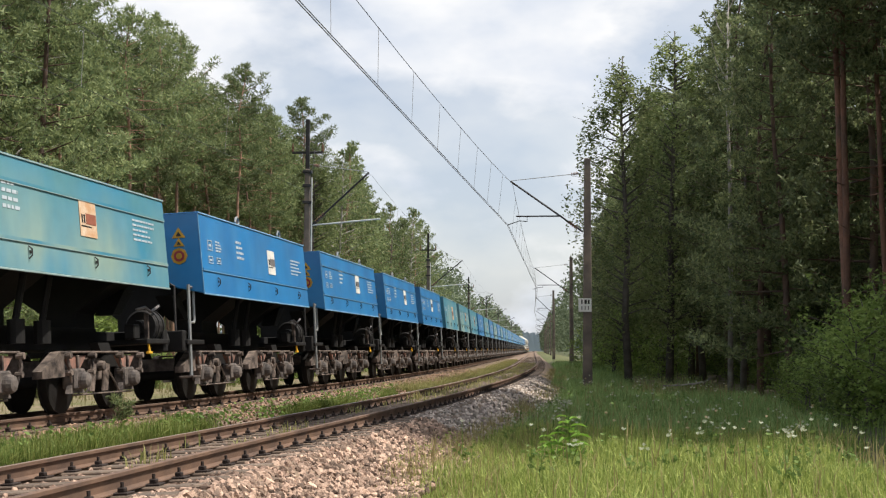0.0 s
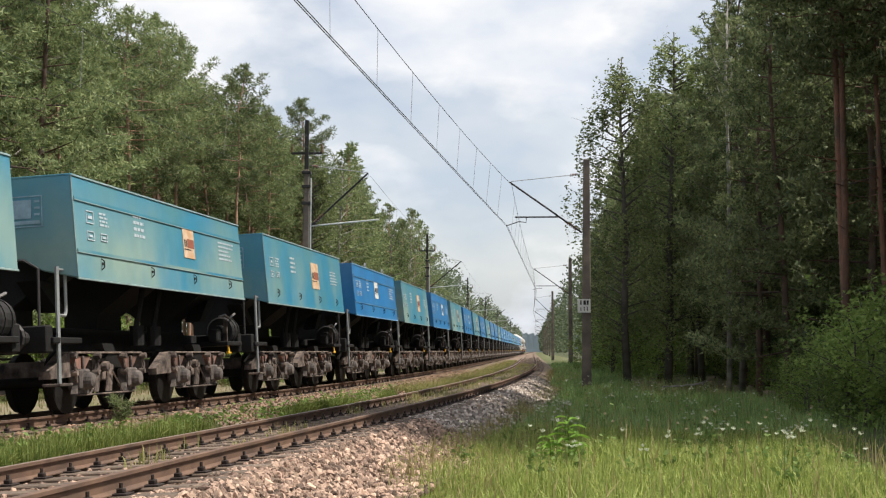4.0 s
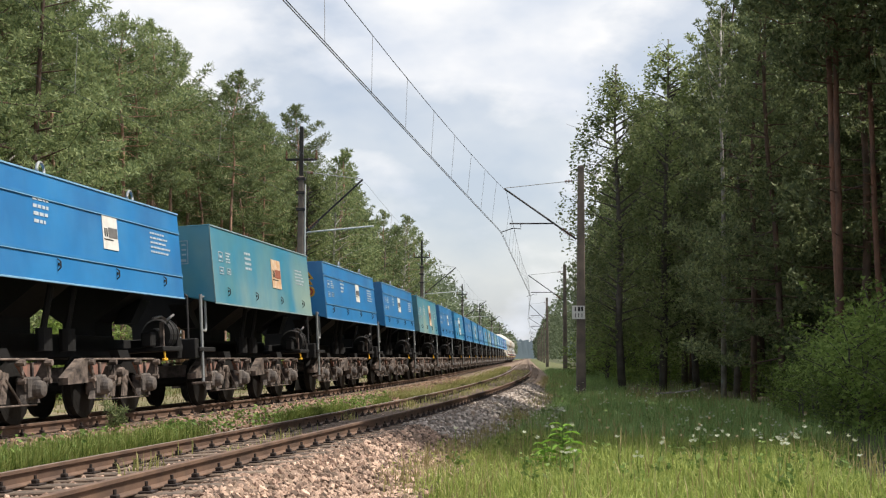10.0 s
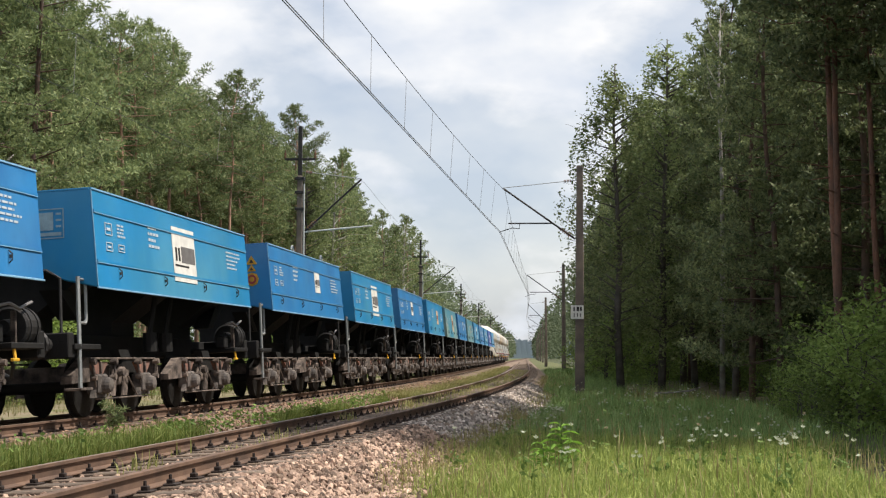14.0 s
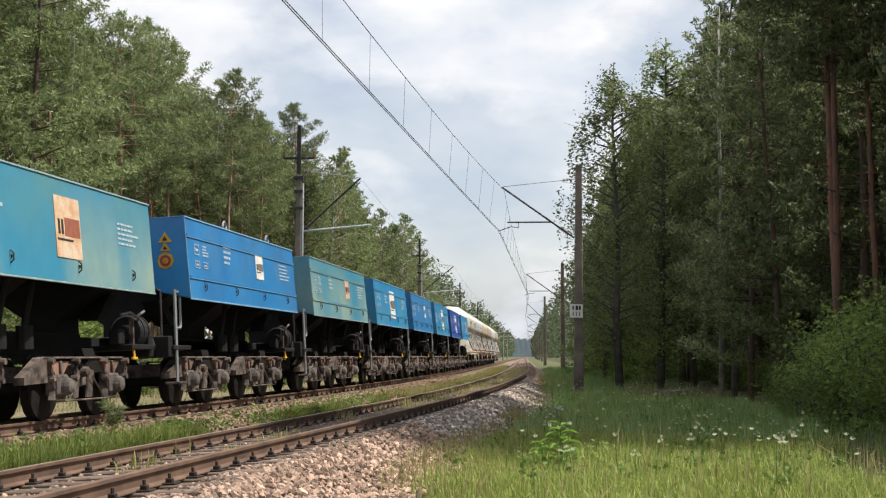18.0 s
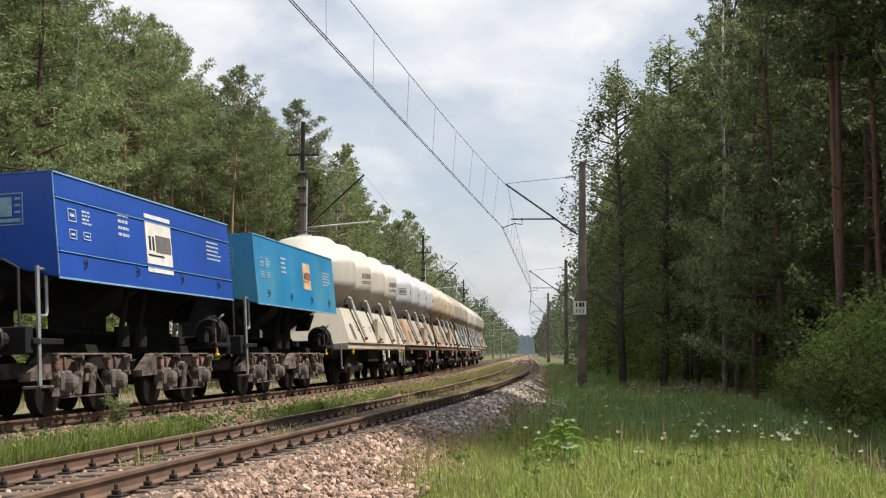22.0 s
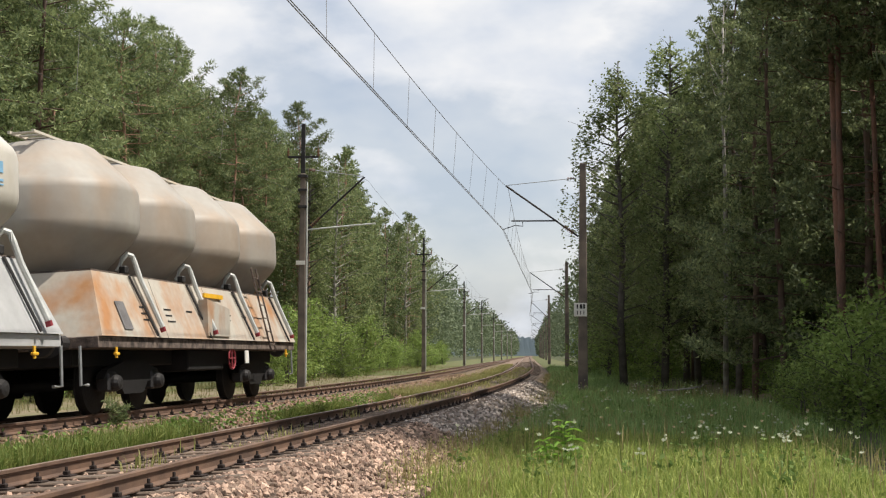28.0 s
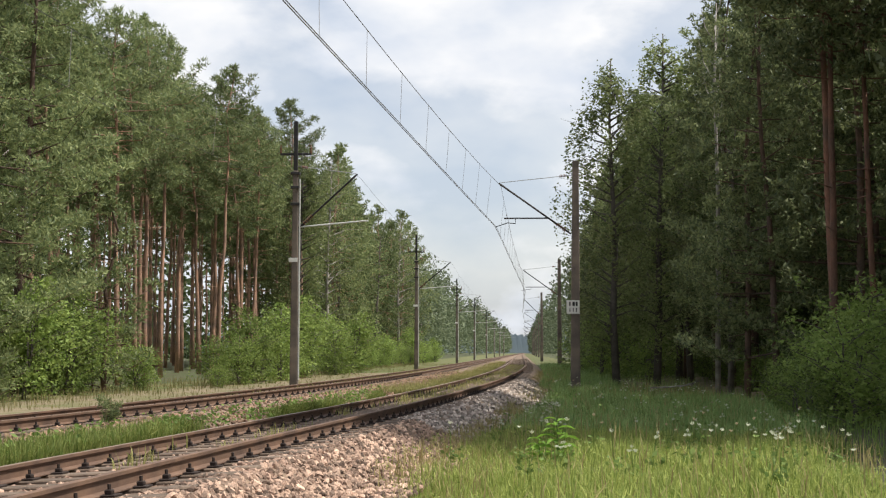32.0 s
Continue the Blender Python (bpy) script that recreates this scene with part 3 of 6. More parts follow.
def build_dumper(paint, ribs, patch, patch_size, warn, loops, label, seed):
    rnd = random.Random(seed)
    root = empty("dump_wagon", label, "freight wagon", "train of dump wagons")
    body = prism(bmesh.new(), TUB, -HALF, HALF)
    bmesh.ops.bevel(body, geom=[e for e in body.edges], offset=0.018, segments=1, affect="EDGES")
    part("tub", body, paint, root)
    # Pale strips paint a sunlit highlight on rim, corner, sill and rib edges.
    pale = "pale_teal" if paint == "teal" else "pale_blue"
    rim = bmesh.new()
    for x in (1.374, -1.374):
        box(rim, x - 0.02, x + 0.008, -HALF, HALF, 3.285, 3.312, 0.004)
    for y in (-HALF, HALF):
        box(rim, -1.35, 1.35, y - 0.008, y + 0.008, 3.285, 3.31, 0.003)
    part("top_rim", rim, paint, root)
    eg = bmesh.new()
    box(eg, 1.37, 1.386, -HALF + 0.01, HALF - 0.01, 3.286, 3.307)
    tube(eg, [(1.449, -HALF + 0.006, 1.88), (1.375, -HALF + 0.006, 3.28)], 0.009, 4)
    part("worn_edge", eg, pale, root, "pale strip painted as the sunlit edge highlight")
    sill = bmesh.new()
    box(sill, 1.435, 1.462, -HALF, HALF, 1.845, 1.872, 0.005)
    part("sill_edge", sill, pale, root)
    for z in ribs:
        rb = side_prism(bmesh.new(), [(-HALF + 0.04, z - 0.02), (HALF - 0.03, z - 0.02), (HALF - 0.03, z + 0.02), (-HALF + 0.04, z + 0.02)], side_x(z) - 0.01, side_x(z) + 0.016)
        part("rib", rb, paint, root)
        part("rib_edge", box(bmesh.new(), side_x(z) + 0.004, side_x(z) + 0.019, -HALF + 0.04, HALF - 0.03, z - 0.031, z - 0.021), pale, root)
    for y in (-3.0, -1.05, 0.95, 2.9):
        h = bmesh.new()
        tube(h, [(side_x(2.1) + 0.01, y, 2.02), (side_x(2.1) + 0.05, y, 2.06), (side_x(2.1) + 0.05, y, 2.14), (side_x(2.2) + 0.01, y, 2.18)], 0.011, 5)
        box(h, side_x(2.15), side_x(2.15) + 0.02, y + 0.02, y + 0.06, 2.09, 2.13, 0.003)
        part("lashing_hook", h, "steel_dark", root)
    if loops:
        for y in (-1.2, 1.9):
            part("lifting_ring", tube(bmesh.new(), [(1.3, y + 0.11 * math.cos(a), 3.37 + 0.10 * math.sin(a)) for a in [i * math.pi / 5 for i in range(-1, 7)]], 0.022, 6), "galv", root, "pale steel lifting ring")
    # writing on the side
    w1 = bmesh.new()
    for y0, z0, w, h in ((-3.42, 2.66, 0.26, 0.17), (-3.42, 2.42, 0.24, 0.12), (-2.95, 2.44, 0.24, 0.10)):
        for q0, q1, p0, p1 in ((y0, y0 + w, z0, z0 + 0.012), (y0, y0 + w, z0 + h, z0 + h + 0.012), (y0, y0 + 0.014, z0 + 0.012, z0 + h), (y0 + w - 0.014, y0 + w, z0 + 0.012, z0 + h), (y0 + 0.06, y0 + w - 0.06, z0 + 0.4 * h, z0 + 0.65 * h)):
            side_panel(w1, q0, q1, p0, p1, 0.007)
    bars(w1, 0, -2.95, 2.84, 4, 0.34, 0.028, 0.055, seed=seed)
    part("lettering", w1, "letter", root)["kind"] = "stuff"
    w2 = bars(bmesh.new(), 0, -1.65, 2.94, 4, 0.5, 0.045, 0.10, seed=seed + 2)
    part("lettering", w2, "letter", root)["kind"] = "stuff"
    w3 = bars(bmesh.new(), 0, 2.45, 2.86, 5, 0.9, 0.03, 0.075, seed=seed + 3)
    part("lettering", w3, "letter", root)["kind"] = "stuff"
    if patch:
        y, z, w, h = patch_size
        part("painted_panel", side_panel(bmesh.new(), y, y + w, z, z + h), patch, root)
        lg = bmesh.new()
        side_panel(lg, y + 0.36 * w, y + 0.96 * w, z + 0.36 * h, z + 0.66 * h, 0.010)
        part("logo_mark", lg, "grey_cyl" if patch == "white_patch" else "rust_red", root)["kind"] = "stuff"
        lg = bmesh.new()
        for i in range(2):
            side_panel(lg, y + (0.10 + 0.13 * i) * w, y + (0.17 + 0.13 * i) * w, z + 0.38 * h, z + 0.62 * h, 0.012)
        side_panel(lg, y + 0.06 * w, y + 0.66 * w, z + 0.28 * h, z + 0.31 * h, 0.012)
        part("logo_mark", lg, "steel_dark", root)["kind"] = "stuff"
    # end plate with its signs
    e = bmesh.new()
    for i in range(5):
        box(e, -0.75 + 0.05 * (i % 2), -0.25, -HALF - 0.008, -HALF - 0.002, 2.64 + 0.09 * i, 2.69 + 0.09 * i)
    part("end_lettering", e, "letter", root)
    if not warn:
        es = bmesh.new()
        for x0, x1, z0, z1 in ((0.40, 0.96, 2.60, 2.615), (0.40, 0.96, 3.02, 3.035), (0.40, 0.415, 2.615, 3.02), (0.945, 0.96, 2.615, 3.02), (0.45, 0.80, 2.72, 2.98), (0.84, 0.92, 2.94, 2.97), (0.84, 0.92, 2.85, 2.88), (0.84, 0.92, 2.76, 2.79), (0.45, 0.92, 2.64, 2.69)):
            box(es, x0, x1, -HALF - 0.010, -HALF - 0.003, z0, z1)
        part("end_sign", es, "faded_sign", root, "faded pale stencilled data panel")["kind"] = "stuff"
    if warn:
        for z, q in ((2.86, 0.125), (2.71, 0.10)):
            tri = bmesh.new()
            prism(tri, [(1.02 - q, z), (1.02 + q, z), (1.02, z + 1.5 * q)], -HALF - 0.012, -HALF - 0.004)
            sg = part("warning_sign", tri, "sign_yellow", root, "yellow warning triangle")
            part("warning_symbol", prism(bmesh.new(), [(1.02 - 0.4 * q, z + 0.03), (1.02 + 0.4 * q, z + 0.03), (1.02, z + 0.9 * q)], -HALF - 0.018, -HALF - 0.013), "steel_dark", sg)
        ring = bmesh.new()
        tube(ring, [(1.02, -HALF - 0.004, 2.54), (1.02, -HALF - 0.014, 2.54)], 0.15, 8)
        sg = part("round_sign", ring, "sign_yellow", root, "yellow sign with a red ring")
        part("sign_ring", tube(bmesh.new(), [(1.02, -HALF - 0.014, 2.54), (1.02, -HALF - 0.018, 2.54)], 0.10, 12), "red", sg)
        part("sign_face", tube(bmesh.new(), [(1.02, -HALF - 0.018, 2.54), (1.02, -HALF - 0.022, 2.54)], 0.055, 12), "sign_yellow", sg)
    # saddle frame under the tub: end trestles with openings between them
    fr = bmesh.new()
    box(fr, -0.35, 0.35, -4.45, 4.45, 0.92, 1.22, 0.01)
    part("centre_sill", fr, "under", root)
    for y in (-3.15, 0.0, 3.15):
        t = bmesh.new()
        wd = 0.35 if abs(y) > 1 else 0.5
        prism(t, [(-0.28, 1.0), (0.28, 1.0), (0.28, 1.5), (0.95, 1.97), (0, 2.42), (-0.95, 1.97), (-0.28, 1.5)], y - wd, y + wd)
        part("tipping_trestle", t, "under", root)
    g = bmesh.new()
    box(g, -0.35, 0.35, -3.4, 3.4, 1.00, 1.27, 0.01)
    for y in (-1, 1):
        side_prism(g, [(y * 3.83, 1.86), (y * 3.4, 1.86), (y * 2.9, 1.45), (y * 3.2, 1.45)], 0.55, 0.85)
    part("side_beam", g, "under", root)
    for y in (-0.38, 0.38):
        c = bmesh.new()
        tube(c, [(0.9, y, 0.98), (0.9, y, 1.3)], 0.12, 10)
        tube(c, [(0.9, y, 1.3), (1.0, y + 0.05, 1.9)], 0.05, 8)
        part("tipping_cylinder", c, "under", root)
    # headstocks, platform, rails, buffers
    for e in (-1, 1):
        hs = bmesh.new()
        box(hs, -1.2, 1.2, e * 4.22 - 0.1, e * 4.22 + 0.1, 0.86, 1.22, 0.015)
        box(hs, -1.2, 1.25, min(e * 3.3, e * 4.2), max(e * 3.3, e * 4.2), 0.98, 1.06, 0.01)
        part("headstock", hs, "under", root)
        for x in (-0.87, 0.87):
            bf = bmesh.new()
            tube(bf, [(x, e * 4.32, 1.06), (x, e * 4.52, 1.06), (x, e * 4.52, 1.06), (x, e * 4.66, 1.06)], [0.10, 0.10, 0.065, 0.065], 10)
            tube(bf, [(x, e * 4.64, 1.06), (x, e * 4.675, 1.06)], [0.2, 0.22], 14)
            part("buffer", bf, "steel_dark", root)
        for x in (1.22,) if e < 0 else ():
            hr = bmesh.new()
            tube(hr, [(x, e * 4.0, 0.42), (x, e * 4.0, 2.02)], 0.032, 6)
            tube(hr, [(x, e * 4.0, 1.98), (x, e * 3.78, 1.98), (x, e * 3.74, 1.92), (x, e * 3.74, 1.42), (x, e * 3.78, 1.36), (x, e * 4.0, 1.36)], 0.024, 6)
            part("handrail", hr, "galv", root, "pale steel handrail at wagon end")
            st = bmesh.new()
            box(st, x - 0.16, x + 0.1, e * 4.0 - 0.2, e * 4.0 + 0.2, 0.40, 0.44, 0.008)
            part("footstep", st, "bogie", root)
        hk = bmesh.new()
        tube(hk, [(0, e * 4.3, 1.0), (0, e * 4.55, 1.0), (0, e * 4.62, 0.9)], 0.04, 6)
        part("coupling_hook", hk, "steel_dark", root)
    rl = bmesh.new()
    tube(rl, [(1.0, -4.1, 1.0), (1.0, -4.1, 2.0), (0.8, -4.1, 2.12), (-0.8, -4.1, 2.12), (-1.0, -4.1, 2.0), (-1.0, -4.1, 1.0)], 0.022, 6)
    part("platform_rail", rl, "steel_dark", root)
    cy = bmesh.new()
    tube(cy, [(0.92, 3.86, 1.27), (0.92, 3.88, 1.27), (0.92, 4.22, 1.27), (0.92, 4.24, 1.27)], [0.25, 0.28, 0.28, 0.25], 20)
    tube(cy, [(0.92, 3.70, 1.27), (0.92, 3.86, 1.27)], [0.10, 0.12], 10)
    cyl = part("brake_drum", cy, "drum", root, "dark dusty brake drum at wagon end")
    for y in (3.93, 4.12):
        part("drum_band", tube(bmesh.new(), [(0.92, y, 1.27), (0.92, y + 0.03, 1.27)], 0.295, 20), "drum", cyl)
    part("end_plate", box(bmesh.new(), 1.06, 1.14, 3.63, 3.67, 1.02, 1.48, 0.012), "bogie", root)
    tp = bmesh.new()
    tube(tp, [(1.16, 3.1, 1.52), (1.18, 3.4, 1.56), (1.18, 3.66, 1.50), (1.18, 4.0, 1.60)], 0.022, 6)
    part("air_hose", tp, "grey_cyl", root)
    part("valve_box", box(bmesh.new(), 0.9, 1.08, 3.2, 3.42, 1.06, 1.30, 0.02), "under", root)
    gr = bmesh.new()
    tube(gr, [(0.6, 4.4, 1.0), (0.62, 4.55, 0.8), (0.5, 4.72, 0.62), (0.3, 4.8, 0.7)], 0.03, 6)
    part("brake_hose", gr, "black_paint", root)
    yl = bmesh.new()
    tube(yl, [(1.20, 3.45, 1.0), (1.22, 3.45, 0.84)], 0.022, 6)
    box(yl, 1.19, 1.24, 3.37, 3.53, 0.82, 0.86, 0.008)
    part("brake_handle", yl, "yellow", root, "yellow brake changeover handle")
    for y in (-2.0, 2.0):
        build_bogie(root, y, 1.8)
    for y in (-2, 2):
        part("bogie_stop", side_prism(bmesh.new(), [(y - 0.05, 0.88), (y + 0.35, 0.88), (y + 0.25, 1.0), (y - 0.15, 1.0)], 0.9, 1.05), "under", root)
    return root


# colour, ribs, patch, patch place and size, signs on the end, rings on the rim
TWO, LOW, ONE = (2.98, 2.25), (2.30,), ()
SMALL, MID, BIG, PEEL = (0.55, 2.45, 0.55, 0.50), (0.35, 2.35, 0.75, 0.62), (-0.55, 2.14, 1.15, 0.93), (0.3, 2.2, 0.8, 0.85)
BLUE_LABEL, TEAL_LABEL, AZURE_LABEL = "bright blue steel dump wagon with white lettering", "faded teal steel dump wagon with streaked paint", "azure blue steel dump wagon with pale patch"
KINDS = {
    "b": ("blue", TWO, "white_patch", SMALL, True, True, BLUE_LABEL),
    "B": ("blue", LOW, "white_patch", SMALL, True, True, BLUE_LABEL),
    "n": ("blue", TWO, "white_patch", (-0.35, 2.45, 0.6, 0.5), False, True, BLUE_LABEL),
    "t": ("teal", ONE, "orange", MID, False, False, TEAL_LABEL),
    "r": ("teal", TWO, "orange", SMALL, False, False, TEAL_LABEL),
    "p": ("teal", ONE, "orange", PEEL, False, False, "faded teal dump wagon with peeled orange patch"),
    "a": ("azure", TWO, "white_patch", BIG, False, False, AZURE_LABEL),
    "o": ("azure", ONE, "orange", MID, False, False, "azure blue dump wagon with faded orange patch"),
    "d": ("deep_blue", TWO, "white_patch", BIG, False, False, "deep blue dump wagon with large white patch"),
}
ORDER = "rBbbntrtntbtbpbtbnpbabanopbrabado"
DUMP_REAR, DUMP_PITCH = -184.16 - 9.36, 9.36          # at 15 s: the first dump wagon's far end
TRAIN_V, TRAIN_A = 13.03, 0.0014
SILO_FRONT, SILO_PITCH = 107.59, 12.2
MOVING = []                                            # (wagon, s of its middle at 15 s)


def build_train():
    first = {}
    for k, c in enumerate(ORDER):
        mid = DUMP_REAR + DUMP_PITCH * k - HALF
        if c not in first:
            first[c] = build_dumper(*KINDS[c], 100 + 7 * len(first))
            w = first[c]
        else:
            w = copy_thing(first[c], Matrix())
        MOVING.append((w, mid))
    for k in range(6):
        MOVING.append((build_silo(k), SILO_FRONT + 5.5 + SILO_PITCH * k))


SILO = [(0.72, 2.05), (0.74, 2.07), (1.27, 2.60), (1.33, 2.67), (1.385, 2.75), (1.415, 2.85), (1.42, 2.90), (1.42, 3.36), (1.41, 3.42), (1.37, 3.50), (1.34, 3.53), (0.80, 4.09), (0.76, 4.12), (0.68, 4.165), (0.5, 4.21), (0.28, 4.24), (0.05, 4.25)]
SILO_LOOK = [("cream", "cream_panel", "cream silo tanks on a pale cream skirt"), ("white_tank", "rusty_panel", "white silo tanks over rust-stained skirt"),
             ("tan_tank", "rusty_panel", "tan stained silo tanks over rusty skirt"), ("grey_tank", "grey_panel", "dusty grey silo tanks on grey skirt"),
             ("cream", "grey_panel", "pale cream silo tanks on grey skirt"), ("grey_tank", "rusty_panel", "beige silo tanks over rust-streaked skirt")]


def decal(bm, cy, a0, a1, z0, z1, r=1.4205):
    """A thin painted mark that follows a tank's curve; angles from the wagon's side."""
    n = 5
    rows = [[[bm.verts.new((rr * math.cos(a0 + (a1 - a0) * i / n), cy + rr * math.sin(a0 + (a1 - a0) * i / n), z)) for i in range(n + 1)] for z in (z0, z1)] for rr in (r - 0.004, r + 0.006)]
    for i in range(n):
        lo, hi = rows[1]
        li, hh = rows[0]
        for f in ((lo[i], lo[i + 1], hi[i + 1], hi[i]), (hi[i], hi[i + 1], hh[i + 1], hh[i]), (li[i], li[i + 1], lo[i + 1], lo[i])):
            bm.faces.new(f)
    return bm


def build_silo(k):
    tank, panel, label = SILO_LOOK[k]
    root = empty("silo_wagon", "four-tank cement wagon with " + label, "freight wagon", "silo wagons")
    L = 5.5
    for i in range(4):
        t = part("tank", lathe(bmesh.new(), SILO, 36, 0, -4.05 + 2.7 * i), tank, root, "", True)
        part("hatch", lathe(bmesh.new(), [(0.28, 4.16), (0.30, 4.24), (0.12, 4.30)], 14, 0, -4.05 + 2.7 * i), "galv", t)
    fr = bmesh.new()
    box(fr, -1.38, 1.40, -L, L, 0.97, 1.14, 0.01)
    part("solebar", fr, panel if k in (0, 4) else "bogie", root)
    for e, seg in ((0, None),):
        for j in range(4):
            y0 = -L + 0.02 + j * (2 * L - 0.04) / 4
            y1 = y0 + (2 * L - 0.04) / 4 - 0.02
            ya = y0 + (0.45 if j == 0 else 0)
            yb = y1 - (0.45 if j == 3 else 0)
            bm = bmesh.new()
            vs = [bm.verts.new(p) for p in ((1.45, y0, 1.14), (1.45, y1, 1.14), (1.12, yb, 2.12), (1.12, ya, 2.12), (-1.45, y0, 1.14), (-1.45, y1, 1.14), (-1.12, yb, 2.12), (-1.12, ya, 2.12))]
            for f in ((0, 1, 2, 3), (7, 6, 5, 4), (3, 2, 6, 7), (4, 5, 1, 0), (0, 3, 7, 4), (1, 5, 6, 2)):
                bm.faces.new([vs[i] for i in f])
            bmesh.ops.recalc_face_normals(bm, faces=bm.faces)
            part("skirt_panel", bm, panel, root)
    # Added dark plate that stops the pale skirt top lighting the tank cones.
    part("deck", box(bmesh.new(), -1.10, 1.10, -5.0, 5.0, 2.122, 2.15), "bogie", root, "dark plate added under the tanks to cut bounced light")
    for i in range(4):
        y = -4.05 + 2.7 * i + 0.64
        pp = bmesh.new()
        tube(pp, [(0.95, y - 0.18, 2.20), (1.02, y - 0.14, 2.40), (1.08, y - 0.09, 2.47), (1.14, y - 0.03, 2.44), (1.17, y + 0.0, 2.34), (1.24, y + 0.06, 2.05), (1.46, y + 0.24, 1.40), (1.50, y + 0.26, 1.30)], 0.045, 8)
        p = part("discharge_pipe", pp, "pale_tube", root, "pale steel discharge pipe")
        part("pipe_cap", tube(bmesh.new(), [(1.495, y + 0.258, 1.30), (1.51, y + 0.275, 1.23)], 0.05, 8), "red", p, "red pipe cap")
        rb = bmesh.new()
        tube(rb, [(1.15, y - 0.22, 2.12), (1.49, y + 0.08, 1.16)], 0.022, 6)
        part("skirt_stay", rb, "steel_dark", root)
        vl = bmesh.new()
        box(vl, 1.0, 1.12, y - 0.26, y - 0.12, 2.15, 2.28, 0.02)
        part("valve", vl, "steel_dark", root)
    if k == 5:
        wk = bmesh.new()
        for x in (-0.12, 0.26):
            box(wk, x - 0.02, x + 0.02, -5.0, 5.0, 4.245, 4.285)
        for j in range(40):
            y = -4.95 + j * 0.25
            box(wk, -0.10, 0.24, y, y + 0.10, 4.25, 4.27)
        part("catwalk", wk, "cream_panel", root)
    else:
        for i in range(4):
            y, rr = -4.05 + 2.7 * i, bmesh.new()
            ring = [(0.48 * math.cos(a), y + 0.62 * math.sin(a), 4.33) for a in [j * math.pi / 8 for j in range(17)]]
            tube(rr, ring, 0.018, 5)
            for j in (0, 3, 6, 8, 11, 14):
                tube(rr, [(ring[j][0], ring[j][1], 4.18), ring[j]], 0.014, 5)
            part("hatch_guard", rr, "galv" if k else "steel_dark", root, "tubular guard ring round a filling hatch")
    ld = bmesh.new()
    foot = 0.52 if k in (0, 4) else 0.95
    rail = [Vector((1.56, 3.02, foot)), Vector((1.55, 2.98, 1.05)), Vector((1.36, 2.45, 2.62))]
    for dy in (0, 0.34):
        tube(ld, [p + Vector((0, dy, 0)) for p in rail], 0.02, 5)
    for j in range(8):
        z = foot + 0.12 + 0.27 * j
        if z > 2.6:
            break
        p = rail[0].lerp(rail[1], (z - foot) / (1.05 - foot)) if z < 1.05 else rail[1].lerp(rail[2], (z - 1.05) / 1.57)
        tube(ld, [p, p + Vector((0, 0.34, 0))], 0.016, 5)
    part("ladder", ld, panel if k in (0, 4) else "bogie", root, "narrow steel ladder leaning on the tank")
    hb = bmesh.new()
    side_prism(hb, [(-0.75, 1.20), (0.55, 1.20), (0.55, 1.72), (-0.75, 1.85)], 1.30, 1.47)
    part("hose_locker", hb, panel, root)
    part("maker_plate", box(bmesh.new(), 1.20, 1.24, -0.2, 0.9, 1.92, 2.0), "yellow" if k in (1, 4, 5) else "letter", root)
    bd = bmesh.new()
    side_prism(bd, [(-4.55, 1.25), (-4.2, 1.25), (-4.25, 1.68), (-4.6, 1.68)], 1.425, 1.43)
    for v in bd.verts:
        v.co.x += -0.337 * (v.co.z - 1.14) + 0.04
    part("data_plate", bd, "grey_cyl", root)
    lt = bmesh.new()
    rnd = random.Random(k)
    for j in range(7):
        y = -3.6 + j * 1.1
        for i in range(rnd.randint(1, 3)):
            z = 1.62 - 0.1 * i
            xx = 1.45 - 0.337 * (z - 1.14)
            box(lt, xx + 0.0, xx + 0.012, y, y + rnd.uniform(0.15, 0.4), z - 0.012, z + 0.012)
    part("lettering", lt, "steel_dark", root)
    if k in (0, 4):
        for i in (1, 3):
            lg = bmesh.new()
            for j in range(5):
                a = -0.46 + 0.09 * j
                decal(lg, -4.05 + 2.7 * i, a, a + 0.06, 3.10, 3.24)
            decal(lg, -4.05 + 2.7 * i, -0.46, -0.04, 2.99, 3.02)
            decal(lg, -4.05 + 2.7 * i, -0.46, -0.04, 2.94, 2.96)
            part("logo_mark", lg, "galv" if k == 0 else "pale_blue", root, "logo drawn as plain bars")
    if k == 1:
        sg = bmesh.new()
        for z in (3.02, 3.24):
            decal(sg, -4.05, -0.72, -0.42, z, z + 0.018)
        for a in (-0.72, -0.432):
            decal(sg, -4.05, a, a + 0.012, 3.02, 3.258)
        for j in range(5):
            decal(sg, -4.05, -0.69 + 0.05 * j, -0.655 + 0.05 * j, 3.08, 3.20)
        part("date_mark", sg, "grey_cyl", root, "framed dark stencil mark")
    if k == 2:
        tg = bmesh.new()
        for j in range(9):
            decal(tg, 4.05, -0.62 + 0.013 * j, -0.36 - 0.013 * j, 3.02 + 0.024 * j, 3.044 + 0.024 * j)
        w = part("warning_sign", tg, "yellow", root, "yellow triangular warning sign")
        bl = bmesh.new()
        decal(bl, 4.05, -0.50, -0.475, 3.06, 3.17, 1.424)
        part("warning_bolt", bl, "black_paint", w)
    if k in (1, 2):
        for i in range(4 if k == 1 else 3):
            nb = bpy.data.curves.new("digit", "FONT")
            nb.body, nb.size, nb.extrude = str(i + 1), 0.21, 0.006
            nb.align_x = "CENTER"
            o = new("tank_number", nb)
            nb.materials.append(M["steel_dark"])
            o.parent = root
            a = -0.14
            o.matrix_basis = pose(1.425 * math.cos(a), -4.05 + 2.7 * i + 1.425 * math.sin(a), 3.03, 90, 0, 90 + math.degrees(a))
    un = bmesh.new()
